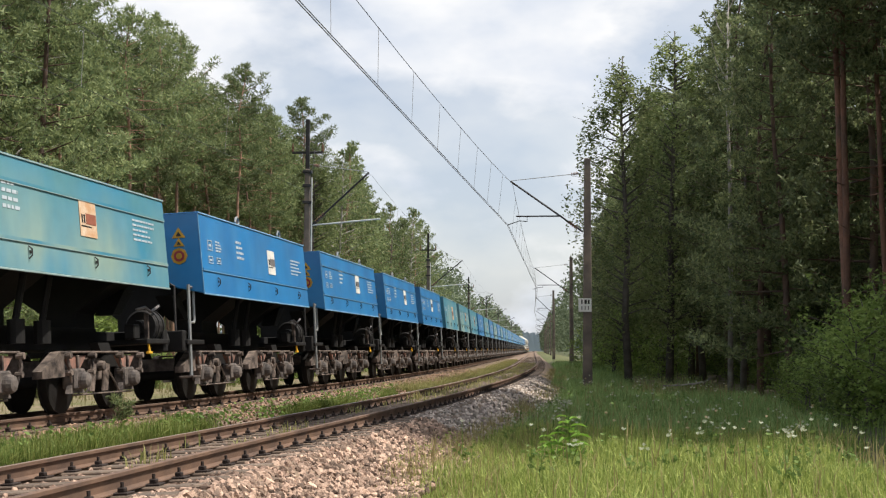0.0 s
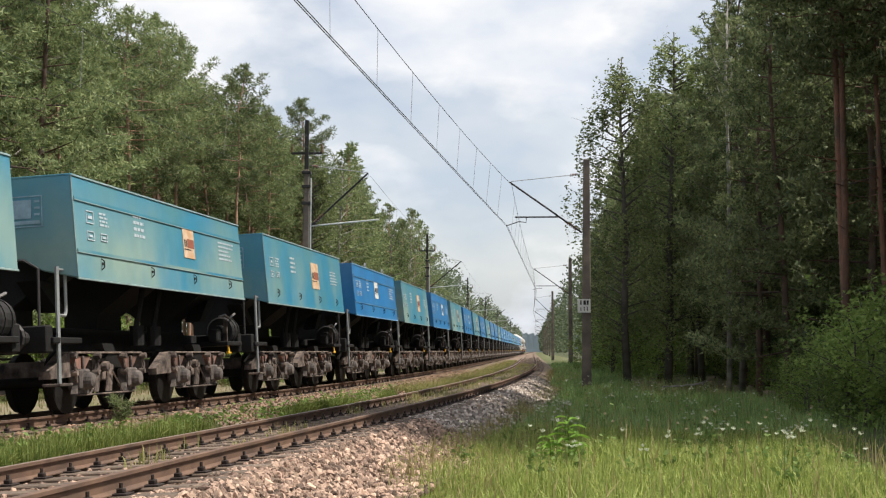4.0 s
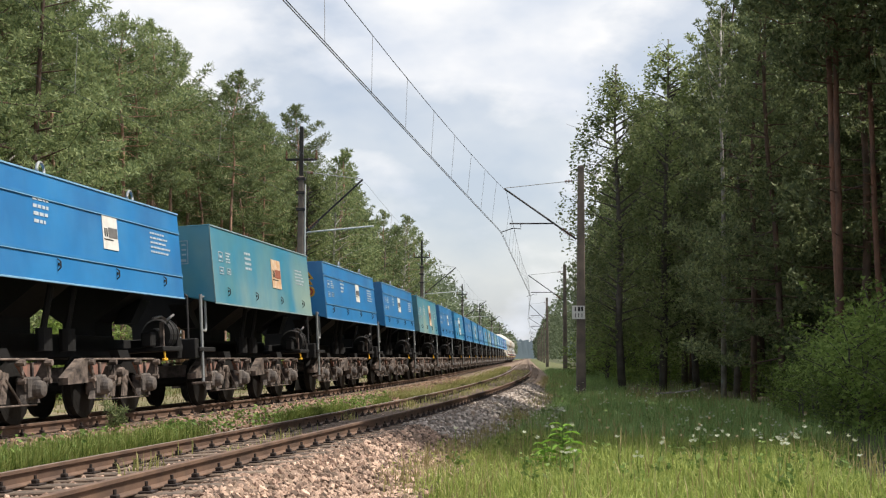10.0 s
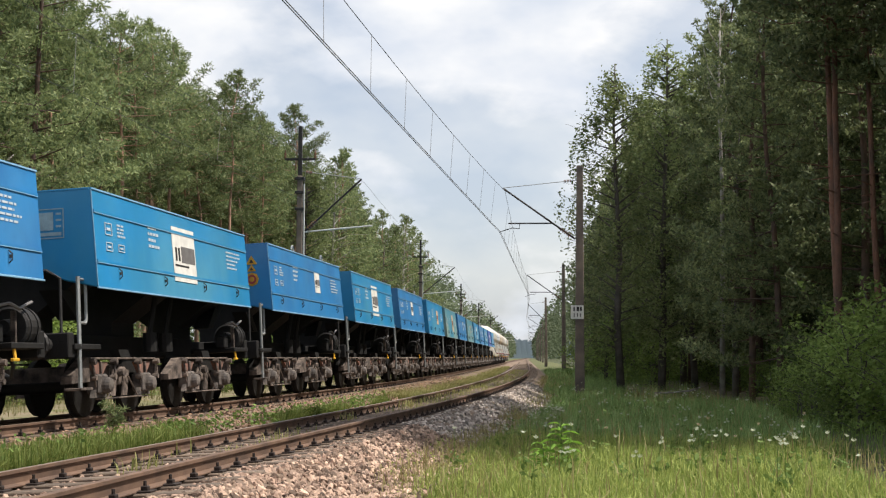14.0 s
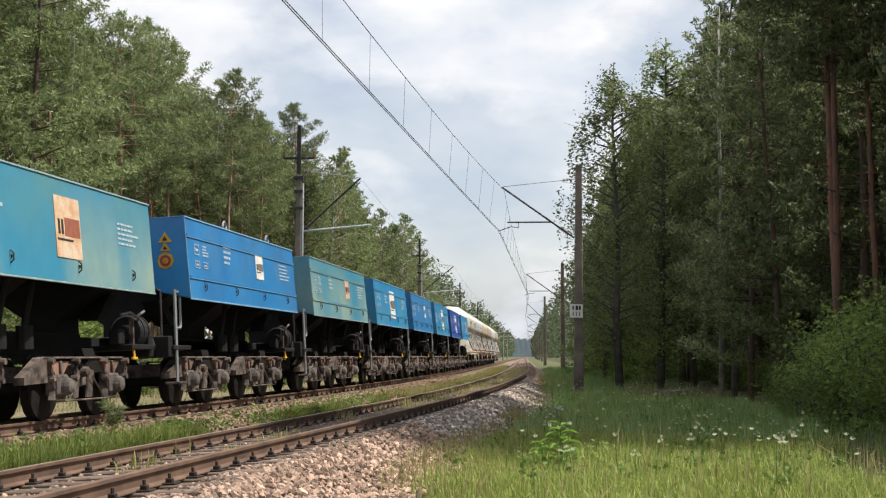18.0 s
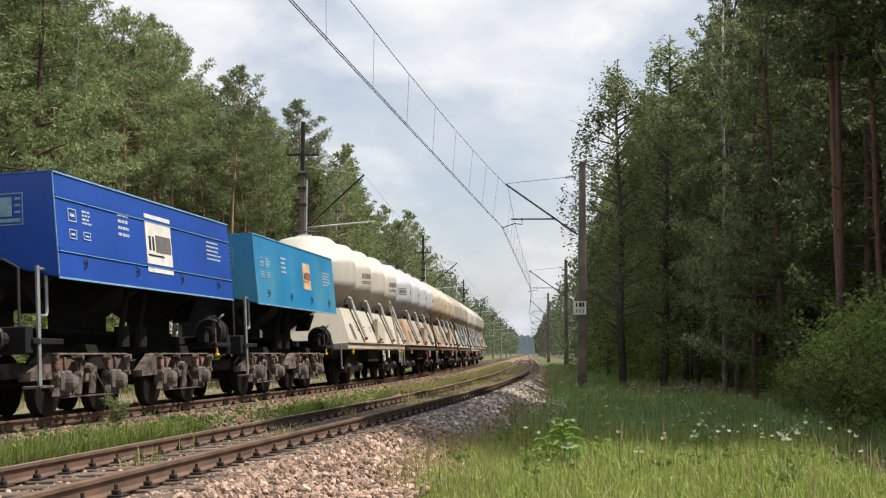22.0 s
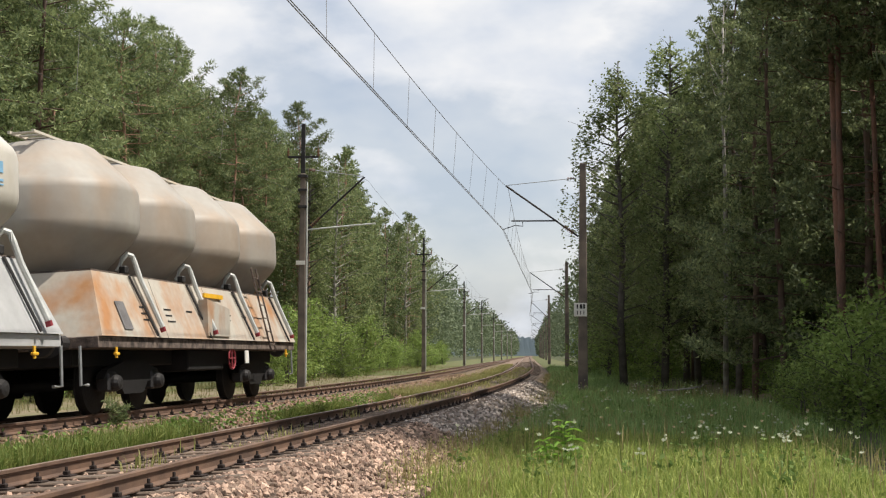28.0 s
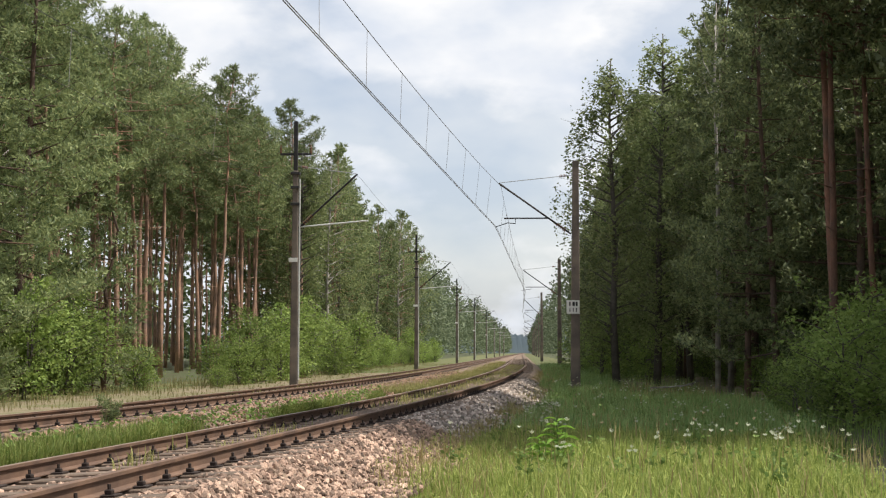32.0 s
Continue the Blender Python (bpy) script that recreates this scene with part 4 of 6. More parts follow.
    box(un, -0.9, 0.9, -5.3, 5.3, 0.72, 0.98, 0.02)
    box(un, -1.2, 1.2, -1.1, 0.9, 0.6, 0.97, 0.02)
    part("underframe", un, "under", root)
    vw = bmesh.new()
    tube(vw, [(1.36, 0.95 + 0.2 * math.cos(a), 0.80 + 0.2 * math.sin(a)) for a in [i * math.pi / 6 for i in range(13)]], 0.022, 5)
    for a in (0, math.pi / 2):
        tube(vw, [(1.36, 0.95 - 0.19 * math.cos(a), 0.80 - 0.19 * math.sin(a)), (1.36, 0.95 + 0.19 * math.cos(a), 0.80 + 0.19 * math.sin(a))], 0.016, 5)
    part("handbrake_wheel", vw, "cream_panel" if k == 0 else "red", root, "spoked handbrake wheel")
    wp = bmesh.new()
    box(wp, 1.36, 1.39, 1.75, 1.98, 0.70, 0.95, 0.006)
    part("brake_plate", wp, "white_patch", root)
    for y in (-4.9, 4.7):
        yl = bmesh.new()
        tube(yl, [(1.42, y, 0.98), (1.42, y, 0.82)], 0.022, 6)
        box(yl, 1.40, 1.45, y - 0.07, y + 0.07, 0.86, 0.90, 0.008)
        part("rope_hook", yl, "yellow", root, "yellow towing hook")
    for e in (-1, 1):
        for x in (-0.87, 0.87):
            bf = bmesh.new()
            tube(bf, [(x, e * 5.5, 1.06), (x, e * 5.75, 1.06), (x, e * 5.75, 1.06), (x, e * 5.98, 1.06)], [0.11, 0.11, 0.07, 0.07], 10)
            tube(bf, [(x, e * 5.95, 1.06), (x, e * 6.0, 1.06)], [0.2, 0.22], 14)
            part("buffer", bf, "steel_dark", root)
        hr = bmesh.new()
        tube(hr, [(1.25, e * 5.55, 0.45), (1.25, e * 5.8, 0.45), (1.25, e * 5.8, 1.0)], 0.025, 6)
        part("shunter_step", hr, "galv", root)
    for y in (-3.4, 3.4):
        build_bogie(root, y, 1.8, False)
    return root


build_train()

# ---------------------------------------------------------------- masts and wires
def mast(x, y, z0, top, width, lean=0.0, ext=0.0, bracket=0.0, heading=0.0, contact=5.6, cat=7.15, label="", anchors=False, plate=False):
    """A concrete catenary mast; bracket: signed reach towards its track (metres)."""
    root = empty("catenary_mast", label, "catenary mast", "masts along the line")
    root.matrix_basis = pose(x, y, 0, 0, 0, -math.degrees(heading))
    bm = bmesh.new()
    a, b = width / 2, width * 0.32
    v = [bm.verts.new(p) for p in ((-a, -a, z0 - 0.4), (a, -a, z0 - 0.4), (a, a, z0 - 0.4), (-a, a, z0 - 0.4), (-b + lean, -b, top), (b + lean, -b, top), (b + lean, b, top), (-b + lean, b, top))]
    for f in ((4, 5, 6, 7), (0, 1, 5, 4), (1, 2, 6, 5), (2, 3, 7, 6), (3, 0, 4, 7)):
        bm.faces.new([v[i] for i in f])
    bmesh.ops.bevel(bm, geom=[e for e in bm.edges], offset=0.02, segments=1, affect="EDGES")
    part("post", bm, "concrete", root)
    s = 1 if bracket > 0 else -1
    if ext:
        p = bmesh.new()
        box(p, -0.07, 0.07, -0.06, 0.06, top - 1.3, ext, 0.01)
        part("extension_mast", p, "steel_dark", root)
        ar = bmesh.new()
        za = ext - 1.2
        box(ar, -0.56, 0.56, -0.04, 0.04, za - 0.04, za + 0.04, 0.01)
        arm = part("cross_arm", ar, "steel_dark", root)
        for xx in (-0.54, 0.54):
            ins = bmesh.new()
            lathe(ins, [(0.03, za), (0.05, za + 0.1), (0.03, za + 0.12), (0.05, za + 0.22), (0.03, za + 0.24), (0.02, za + 0.34)], 8, xx, 0)
            part("insulator", ins, "porcelain", arm)
        for zz in (top - 1.2, top - 0.6, top - 0.1):
            part("clamp", box(bmesh.new(), -0.16, 0.16, -0.15, 0.15, zz - 0.05, zz + 0.05, 0.01), "steel_dark", root)
        bandm = box(bmesh.new(), -0.2, 0.12, -0.2, -0.185, 4.12, 4.26, 0.003)
        part("mast_label", bandm, "white_plate", root, "small white plate on mast")
        dn = bmesh.new()
        tube(dn, [(0.16, -0.05, top - 0.3), (0.17, -0.1, z0 + 0.2)], 0.03, 6)
        part("earth_conduit", dn, "pale_tube", root)
    if bracket:
        zc = contact
        tube_bm = tube(bmesh.new(), [(s * 0.12, 0, zc - 0.26), (bracket, 0, cat + 0.12)], 0.035, 8)
        part("bracket_tube", tube_bm, "steel_dark", root)
        ins = bmesh.new()
        d = (Vector((bracket, 0, cat + 0.12)) - Vector((s * 0.12, 0, zc - 0.26))).normalized()
        for k in range(5):
            q = Vector((s * 0.12, 0, zc - 0.26)) + d * (0.25 + 0.09 * k)
            tube(ins, [q, q + d * 0.04], 0.075, 8)
        part("bracket_insulator", ins, "porcelain", root)
        tie = tube(bmesh.new(), [(0.05 * s + lean, 0, cat + 0.42), (bracket * 0.98, 0, cat + 0.14)], 0.014, 6)
        part("tie_rod", tie, "galv", root)
        ins = bmesh.new()
        for k in range(5):
            f = 0.10 + 0.02 * k
            q = Vector((bracket * f, 0, cat + 0.42 - 0.28 * f))
            tube(ins, [q, q + Vector((0.03 * s, 0, 0))], 0.055, 8)
        part("tie_insulator", ins, "porcelain", root)
        f = 0.34
        ends = [(s * 0.15, 0, zc - 0.22), (bracket * 1.18, 0, zc)] if anchors else [(bracket * f, 0, zc + 0.34), (bracket * 0.93, 0, zc + 0.34)]
        arm = tube(bmesh.new(), ends, 0.028, 8)
        st = part("registration_tube", arm, "pale_tube" if anchors else "steel_dark", root)
        if not anchors:
            pull = tube(bmesh.new(), [(bracket * 0.78, 0, zc + 0.34), (bracket * 0.78, 0, zc + 0.14), (bracket * 0.88, 0, zc + 0.17), (bracket * 1.05, 0, zc + 0.01)], 0.018, 6)
            part("steady_arm", pull, "steel_dark", st)
    if plate:
        pl = bmesh.new()
        box(pl, -0.32, 0.16, -width / 2 - 0.05, -width / 2 - 0.035, 2.35, 2.85, 0.004)
        p = part("number_plate", pl, "white_plate", root, "white enamel plate with dark marks")
        mk = bmesh.new()
        for cxx, w in ((-0.22, 0.05), (-0.10, 0.09), (0.02, 0.07)):
            box(mk, cxx, cxx + w, -width / 2 - 0.056, -width / 2 - 0.05, 2.64, 2.8)
            box(mk, cxx + 0.01, cxx + 0.04, -width / 2 - 0.056, -width / 2 - 0.05, 2.42, 2.56)
        part("plate_marks", mk, "black_paint", p)
    return root


def xat(track, y):
    return float(np.interp(y, track[1], track[0])), float(np.interp(y, track[1], track[2])), float(np.interp(y, track[1], SG))


RIGHT_Y = [-7.0, 49.3, 102.4, 160, 217, 274, 331, 388, 445, 502]
RIGHT_X = {49.3: 4.91, 102.4: 9.0, 160: 11.9}
LEFT_Y = [47.0, 93.6, 150, 205, 260, 315, 370, 425]
LEFT_X = {47.0: -5.28, 93.6: -1.9, 150: 1.55}
for y in RIGHT_Y:
    tx, th, _ = xat(WIRE, y)
    px = RIGHT_X.get(y, tx + 2.95)
    mast(px, y, -0.3, 8.1, 0.36, 0.06 if y == 49.3 else 0.0, 0, tx - px + (0.17 if y == 49.3 else 0.0), th * 0.5, label="grey concrete catenary mast beside the grass", plate=y == 49.3)
for y in LEFT_Y:
    tx, th, _ = xat(FAR, y)
    px = LEFT_X.get(y, tx - 3.2)
    mast(px, y, -0.25, 7.4, 0.29, 0, 9.2, tx - px - 0.1, th * 0.5, label="concrete catenary mast with steel top at forest edge", anchors=True)


def wire(name, pts, r, label, group="overhead wires", mat="copper"):
    o = finish(name, tube(bmesh.new(), pts, r, 5), mat)
    return tagged(o, label, "overhead wire", group)


HOLD = {(True, -7.0): -5.36, (True, 49.3): xat(WIRE, 49.3)[0] + 0.25}                          # where the near track's wires are held behind the camera


def overhead(track, ys, cz, mz, both, drop_every):
    """Contact and messenger wires from mast to mast, with droppers."""
    for i, (ya, yb) in enumerate(zip(ys, ys[1:])):
        n = 14
        con, mes = [], []
        for k in range(n + 1):
            f = k / n
            y = ya + (yb - ya) * f
            xa, xb = HOLD.get((track is WIRE, ya), xat(track, ya)[0]), HOLD.get((track is WIRE, yb), xat(track, yb)[0])
            x = xa + (xb - xa) * f
            con.append((x - 0.19 * (1 - 2 * f) * (1 if i % 2 else -1), y, cz - 0.02 * 4 * f * (1 - f)))
            mes.append((x, y, mz - 0.53 * 4 * f * (1 - f)))
        for dx in ((-0.02, 0.02) if both else (0,)):
            wire("contact_wire", [(x + dx * 1.0, y, z) for x, y, z in con], 0.0085 if both else 0.005, "dark copper contact wire over the rails", mat="copper" if both else "steel_dark")
        wire("messenger_wire", mes, 0.0075 if both else 0.0045, "sagging messenger wire carrying droppers", mat="copper" if both else "steel_dark")
        m = max(4, int((yb - ya) / drop_every))
        if ya > 105:
            continue
        for k in range(1, m):
            f = (k) / m
            g = f * n
            j = min(n - 1, int(g))
            a = Vector(con[j]).lerp(Vector(con[j + 1]), g - j)
            b = Vector(mes[j]).lerp(Vector(mes[j + 1]), g - j)
            wire("dropper", [a, b], 0.0045, "thin dropper between overhead wires", "droppers")


overhead(WIRE, RIGHT_Y[:8], 5.6, 7.15, True, 3.6)
feed = [(-11.0, -9.0)] + [(LEFT_X.get(y, xat(FAR, y)[0] - 3.2), y) for y in LEFT_Y[:5]]
for (xa, ya), (xb, yb) in zip(feed, feed[1:]):
    for dx in (-0.54, 0.54):
        wire("feeder_wire", [(xa + dx + (xb - xa) * f, ya + (yb - ya) * f, 8.34 - 0.7 * 4 * f * (1 - f)) for f in [k / 12 for k in range(13)]], 0.004, "thin feeder wire on the mast cross arms", mat="steel_dark")
overhead(FAR, [-9.0] + LEFT_Y[:6], 5.6, 7.15, False, 7.5)


# ---------------------------------------------------------------- trees and shrubs
def spikes(rnd, verts, faces, c, n, size, width, up=0.3):
    """A tuft of narrow triangles about c."""
    for _ in range(n):
        d = Vector((rnd.gauss(0, 1), rnd.gauss(0, 1), rnd.gauss(up, 0.8))).normalized()
        a = d.orthogonal().normalized()
        a.rotate(Matrix.Rotation(rnd.uniform(0, 6.28), 3, d))
        L = size * rnd.uniform(0.7, 1.3)
        b = len(verts)
        p = c + d * (0.15 * L)
        verts += [p - a * width, p + a * width, c + d * L]
        faces.append((b, b + 1, b + 2))


def leaf_quads(rnd, verts, faces, c, n, spread, size, tri=False):
    for _ in range(n):
        p = c + Vector((rnd.gauss(0, spread), rnd.gauss(0, spread), rnd.gauss(0, spread * 0.8)))
        d = Vector((rnd.gauss(0, 1), rnd.gauss(0, 1), rnd.gauss(0, 0.6))).normalized()
        a = d.cross(Vector((rnd.gauss(0, 1), rnd.gauss(0, 1), rnd.gauss(0, 1)))).normalized()
        s = size * rnd.uniform(0.6, 1.3)
        b = len(verts)
        if tri:
            verts += [p + a * s * 0.33, p + d * s, p - a * s * 0.33]
            faces.append((b, b + 1, b + 2))
            continue
        verts += [p, p + d * s * 0.5 + a * s * 0.3, p + d * s, p + d * s * 0.5 - a * s * 0.3]
        faces.append((b, b + 1, b + 2, b + 3))


def needle_pads(seed, pads, per, needle, width, flat=0.55):
    """Needle shoots on flattened pads (rows of x, y, z, radius): narrow facets that lie round each pad and point outwards."""
    rng = np.random.default_rng(seed)
    p = np.repeat(np.array(pads), per, axis=0)
    n = len(p)
    unit = lambda v: v / np.maximum(np.linalg.norm(v, axis=1), 1e-6)[:, None]
    e = unit(rng.normal(0, 1, (n, 3)) + (0, 0, 0.25))
    c = p[:, :3] + e * (p[:, 3] * rng.uniform(0.45, 1.0, n))[:, None] * (1, 1, flat)
    d = unit(e * 0.75 + unit(rng.normal(0, 1, (n, 3))) + (0, 0, 0.25))
    a = unit(np.cross(d, unit(e + (0, 0, 0.4) + rng.normal(0, 0.35, (n, 3)))))
    length = needle * rng.uniform(0.6, 1.3, n)[:, None]
    w = width * rng.uniform(0.7, 1.3, n)[:, None]
    v = np.stack([c - a * w, c + d * length, c + a * w], 1).reshape(-1, 3)
    return v, np.arange(3 * n).reshape(-1, 3).tolist()


def pine(seed, height, crown_from, reach, limbs, per, label, slim=1.0, needle=0.24, width=0.045, mat="needles", bark="pine_bark", low=0.45):
    """A Scots pine: bare trunk, rising limbs that fork into twigs, and a pad of needle shoots on each twig."""
    rnd = random.Random(seed)
    root = empty("pine_tree", label, "pine tree", "pine forest")
    tr = bmesh.new()
    bend = [(rnd.uniform(-0.25, 0.25) * k / 6, rnd.uniform(-0.25, 0.25) * k / 6) for k in range(8)]
    line = [Vector((bend[k][0], bend[k][1], height * k / 7 - (0.3 if k == 0 else 0))) for k in range(8)]
    tube(tr, line, [0.14 * slim * (1 - 0.88 * k / 7) + 0.015 for k in range(8)], 7)
    pads = []

    def axis(z):
        g = min(6.999, max(0, z / height * 7))
        j = int(g)
        return line[j].lerp(line[j + 1], g - j)

    turn = rnd.uniform(0, 6.28)
    for i in range(limbs):
        f = (i + rnd.random()) / limbs
        z = height * (crown_from + (0.985 - crown_from) * f)
        prof = (low + (1 - low) * min(1, f / 0.4)) * (1 - max(0, f - 0.4) / 0.6) ** 0.7 + 0.10
        L = reach * prof * rnd.choice((0.55, 0.85, 1.0, 1.2)) * rnd.uniform(0.9, 1.1)
        az = turn + i * 2.4 + rnd.uniform(-0.4, 0.4)
        rise = rnd.uniform(-0.12, 0.22) + 0.75 * f * f
        base = axis(z)
        tip = base + Vector((math.cos(az) * L, math.sin(az) * L, rise * L))
        mid = base.lerp(tip, 0.55) + Vector((0, 0, -0.10 * L))
        tip.z += 0.10 * L
        if L > 0.6:
            tube(tr, [base, mid, tip], [0.012 + 0.008 * L, 0.014, 0.006], 4, False)
        side = Vector((-math.sin(az), math.cos(az), 0))
        twigs = 2 + int(L * 2.1)
        for k in range(twigs):
            g = 1.0 - 0.62 * k / max(1, twigs)
            out = (1 if k % 2 else -1) * (0 if k == 0 else rnd.uniform(0.15, 0.45)) * (0.35 + 0.3 * L)
            q = (mid.lerp(tip, (g - 0.55) / 0.45) if g > 0.55 else base.lerp(mid, g / 0.55)) + side * out + Vector((0, 0, rnd.uniform(-0.02, 0.22)))
            pads.append((q.x, q.y, q.z, rnd.uniform(0.24, 0.42) * (0.72 + 0.12 * L)))
    top = axis(height * 0.99)
    for k in range(4):
        pads.append((top.x + rnd.uniform(-0.1, 0.1), top.y + rnd.uniform(-0.1, 0.1), top.z + 0.22 * k - 0.3, 0.22 - 0.03 * k))
    for _ in range(7):
        z = height * rnd.uniform(0.25, crown_from) if crown_from > 0.3 else height * 0.3 * rnd.random()
        az, L = rnd.uniform(0, 6.28), rnd.uniform(0.4, 1.3)
        b = axis(z)
        tube(tr, [b, b + Vector((math.cos(az) * L, math.sin(az) * L, rnd.uniform(-0.2, 0.3)))], [0.022, 0.006], 4, False)
    part("trunk", tr, bark, root, "", True)
    verts, faces = needle_pads(seed, pads, per, needle, width)
    mesh_of("crown", verts, faces, mat, root)
    return root


def broadleaf(seed, height, from_z, reach, limbs, clumps, leaves, leaf, label, bark="grey_bark", mat="leaves", droop=0.0, stems=1, category="tree", name="broadleaf_tree", tight=1.0):
    rnd = random.Random(seed)
    root = empty(name, label, category, "broadleaf growth")
    tr = bmesh.new()
    verts, faces = [], []
    for st in range(stems):
        lean = Vector((rnd.uniform(-0.3, 0.3), rnd.uniform(-0.3, 0.3), 0)) * (0.06 * height if stems == 1 else 0.35 * height)
        H = height * (1 if st == 0 else rnd.uniform(0.7, 0.95))
        line = [lean * ((k / 5) ** 1.3) + Vector((rnd.uniform(-0.1, 0.1), rnd.uniform(-0.1, 0.1), H * k / 5 - (0.3 if k == 0 else 0))) for k in range(6)]
        r0 = 0.011 * height + 0.012
        tube(tr, line, [r0 * (1 - 0.9 * k / 5) + 0.006 for k in range(6)], 6)
        for i in range(limbs):
            f = (i + rnd.random()) / limbs
            z = from_z + (0.97 - from_z) * f
            j = min(4, int(z * 5))
            base = line[j].lerp(line[j + 1], z * 5 - j)
            prof = math.sin(math.pi * (0.16 + 0.80 * f)) ** 0.8
            L = reach * prof * rnd.uniform(0.6, 1.15) + 0.15
            az = rnd.uniform(0, 6.283)
            tip = base + Vector((math.cos(az) * L, math.sin(az) * L, L * rnd.uniform(0.1, 0.7)))
            if i % 2 == 0 or name == "birch_tree":
                tube(tr, [base, base.lerp(tip, 0.5) + Vector((0, 0, 0.08 * L)), tip], [0.006 * height * 0.5 + 0.008, 0.012, 0.005], 4, False)
            for k in range(clumps):
                g = rnd.uniform(0.3, 0.97)
                c = base.lerp(tip, g) + Vector((rnd.gauss(0, 0.085 * reach * tight), rnd.gauss(0, 0.085 * reach * tight), rnd.gauss(0, 0.07 * reach * tight)))
                if droop > 0.5:
                    # a hanging twig with leaves all down its length
                    drop = droop * rnd.uniform(0.4, 1.3) * (0.4 + g)
                    for j in range(leaves):
                        fall = drop * j / leaves
                        leaf_quads(rnd, verts, faces, c + Vector((fall * 0.12 * math.cos(az), fall * 0.12 * math.sin(az), -fall)), 1, 0.04 + 0.05 * (1 - j / leaves), leaf)
                    continue
                leaf_quads(rnd, verts, faces, c, leaves, (0.07 * reach + 0.06) * tight, leaf, name == "bush")
    part("trunk" if name != "bush" else "branchwork", tr, bark, root, "", True)
    mesh_of("crown" if name != "bush" else "foliage", verts, faces, mat, root)
    return root


def place_trees():
    rnd = random.Random(7)
    red, deep = "tall Scots pine with bare reddish trunk", "slender Scots pine deep in the forest"
    hi = [pine(11, 18.5, 0.52, 2.5, 46, 46, red, 1.0, 0.24, 0.030), pine(12, 18.0, 0.57, 2.4, 42, 46, red, 1.0, 0.24, 0.030), pine(13, 17.0, 0.54, 2.5, 42, 46, red, 1.0, 0.24, 0.030), pine(14, 18.0, 0.60, 2.2, 38, 46, red, 0.85, 0.24, 0.030)]
    lo = [pine(21, 19.0, 0.58, 2.3, 28, 24, deep, 0.9, 0.30, 0.056), pine(22, 17.5, 0.55, 2.3, 28, 24, deep, 0.9, 0.30, 0.056), pine(23, 18.5, 0.62, 2.0, 26, 24, deep, 0.75, 0.30, 0.056)]
    dark = "pine with low dark branches at forest edge"
    edge = [pine(16, 16.5, 0.10, 2.8, 58, 52, dark, 1.0, 0.175, 0.043, "shaded_needles", "dark_bark", 0.95), pine(17, 17.5, 0.16, 2.6, 56, 52, dark, 1.0, 0.175, 0.043, "shaded_needles", "dark_bark", 0.95)]
    inner = [pine(26, 17.0, 0.14, 2.6, 44, 20, dark, 1.0, 0.28, 0.062, "shaded_needles", "dark_bark", 0.9), pine(27, 18.0, 0.2, 2.5, 42, 20, dark, 1.0, 0.28, 0.062, "shaded_needles", "dark_bark", 0.9)]
    low = "green pine branched almost to the ground"
    green = [pine(18, 16.5, 0.10, 2.8, 62, 60, low, 0.9, 0.19, 0.028, bark="dark_bark", low=0.85), pine(19, 17.5, 0.14, 2.6, 58, 60, low, 0.9, 0.19, 0.028, bark="dark_bark", low=0.85)]
    far_green = [pine(29, 17.0, 0.14, 2.8, 46, 24, low, 1.0, 0.29, 0.055, low=0.8)]
    young = [pine(28, 5.2, 0.06, 1.3, 30, 30, "young green pine at forest edge", 0.45, 0.17, 0.024, bark="dark_bark", low=0.9)]
    tall = [pine(24, 18.5, 0.46, 2.4, 44, 48, "tall dark pine with reddish trunk at forest edge", 0.7, 0.175, 0.04, "shaded_needles", "red_bark")]
    birch = [broadleaf(31, 15.0, 0.22, 3.0, 60, 6, 15, 0.13, "birch with drooping pale green leaves", "birch_bark", "birch_leaves", 0.9, name="birch_tree"),
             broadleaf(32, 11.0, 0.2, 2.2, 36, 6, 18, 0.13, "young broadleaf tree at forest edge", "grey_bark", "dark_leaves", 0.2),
             broadleaf(33, 15.0, 0.12, 2.5, 84, 9, 16, 0.15, "tall birch with pale hanging leaves at forest edge", "grey_bark", "birch_leaves", 1.1, name="birch_tree", tight=0.8)]
    bush = [broadleaf(41, 3.2, 0.04, 1.6, 24, 6, 9, 0.125, "dense green shrub at forest edge", "grey_bark", "leaves", 0.1, 3, "bush", "bush"),
            broadleaf(42, 2.3, 0.03, 1.2, 18, 5, 10, 0.105, "low green leafy shrub beside the verge", "grey_bark", "leaves", 0.1, 3, "bush", "bush"),
            broadleaf(43, 3.2, 0.03, 1.5, 22, 5, 10, 0.13, "leafy shrub with leaves darkened for shade of pines", "grey_bark", "dark_leaves", 0.1, 3, "bush", "bush")]
    used = set()

    def put(kind, x, y, z, scale):
        m = pose(x, y, z, rnd.uniform(-2, 2), rnd.uniform(-2, 2), rnd.uniform(0, 360)) @ Matrix.Diagonal((scale * rnd.uniform(0.9, 1.1), scale * rnd.uniform(0.9, 1.1), scale, 1))
        if kind in used:
            o = copy_thing(kind, Matrix())
            o.matrix_basis = m
        else:
            used.add(kind)
            kind.matrix_basis = m

    def left(s, u):
        x, y, _ = at(FAR, s, u)
        return x, y, ground_z(s, u - gap(s)) - 0.05

    def right(s, u):
        x, y, _ = at(NEAR, s, u)
        return x, y, ground_z(s, u) - 0.05

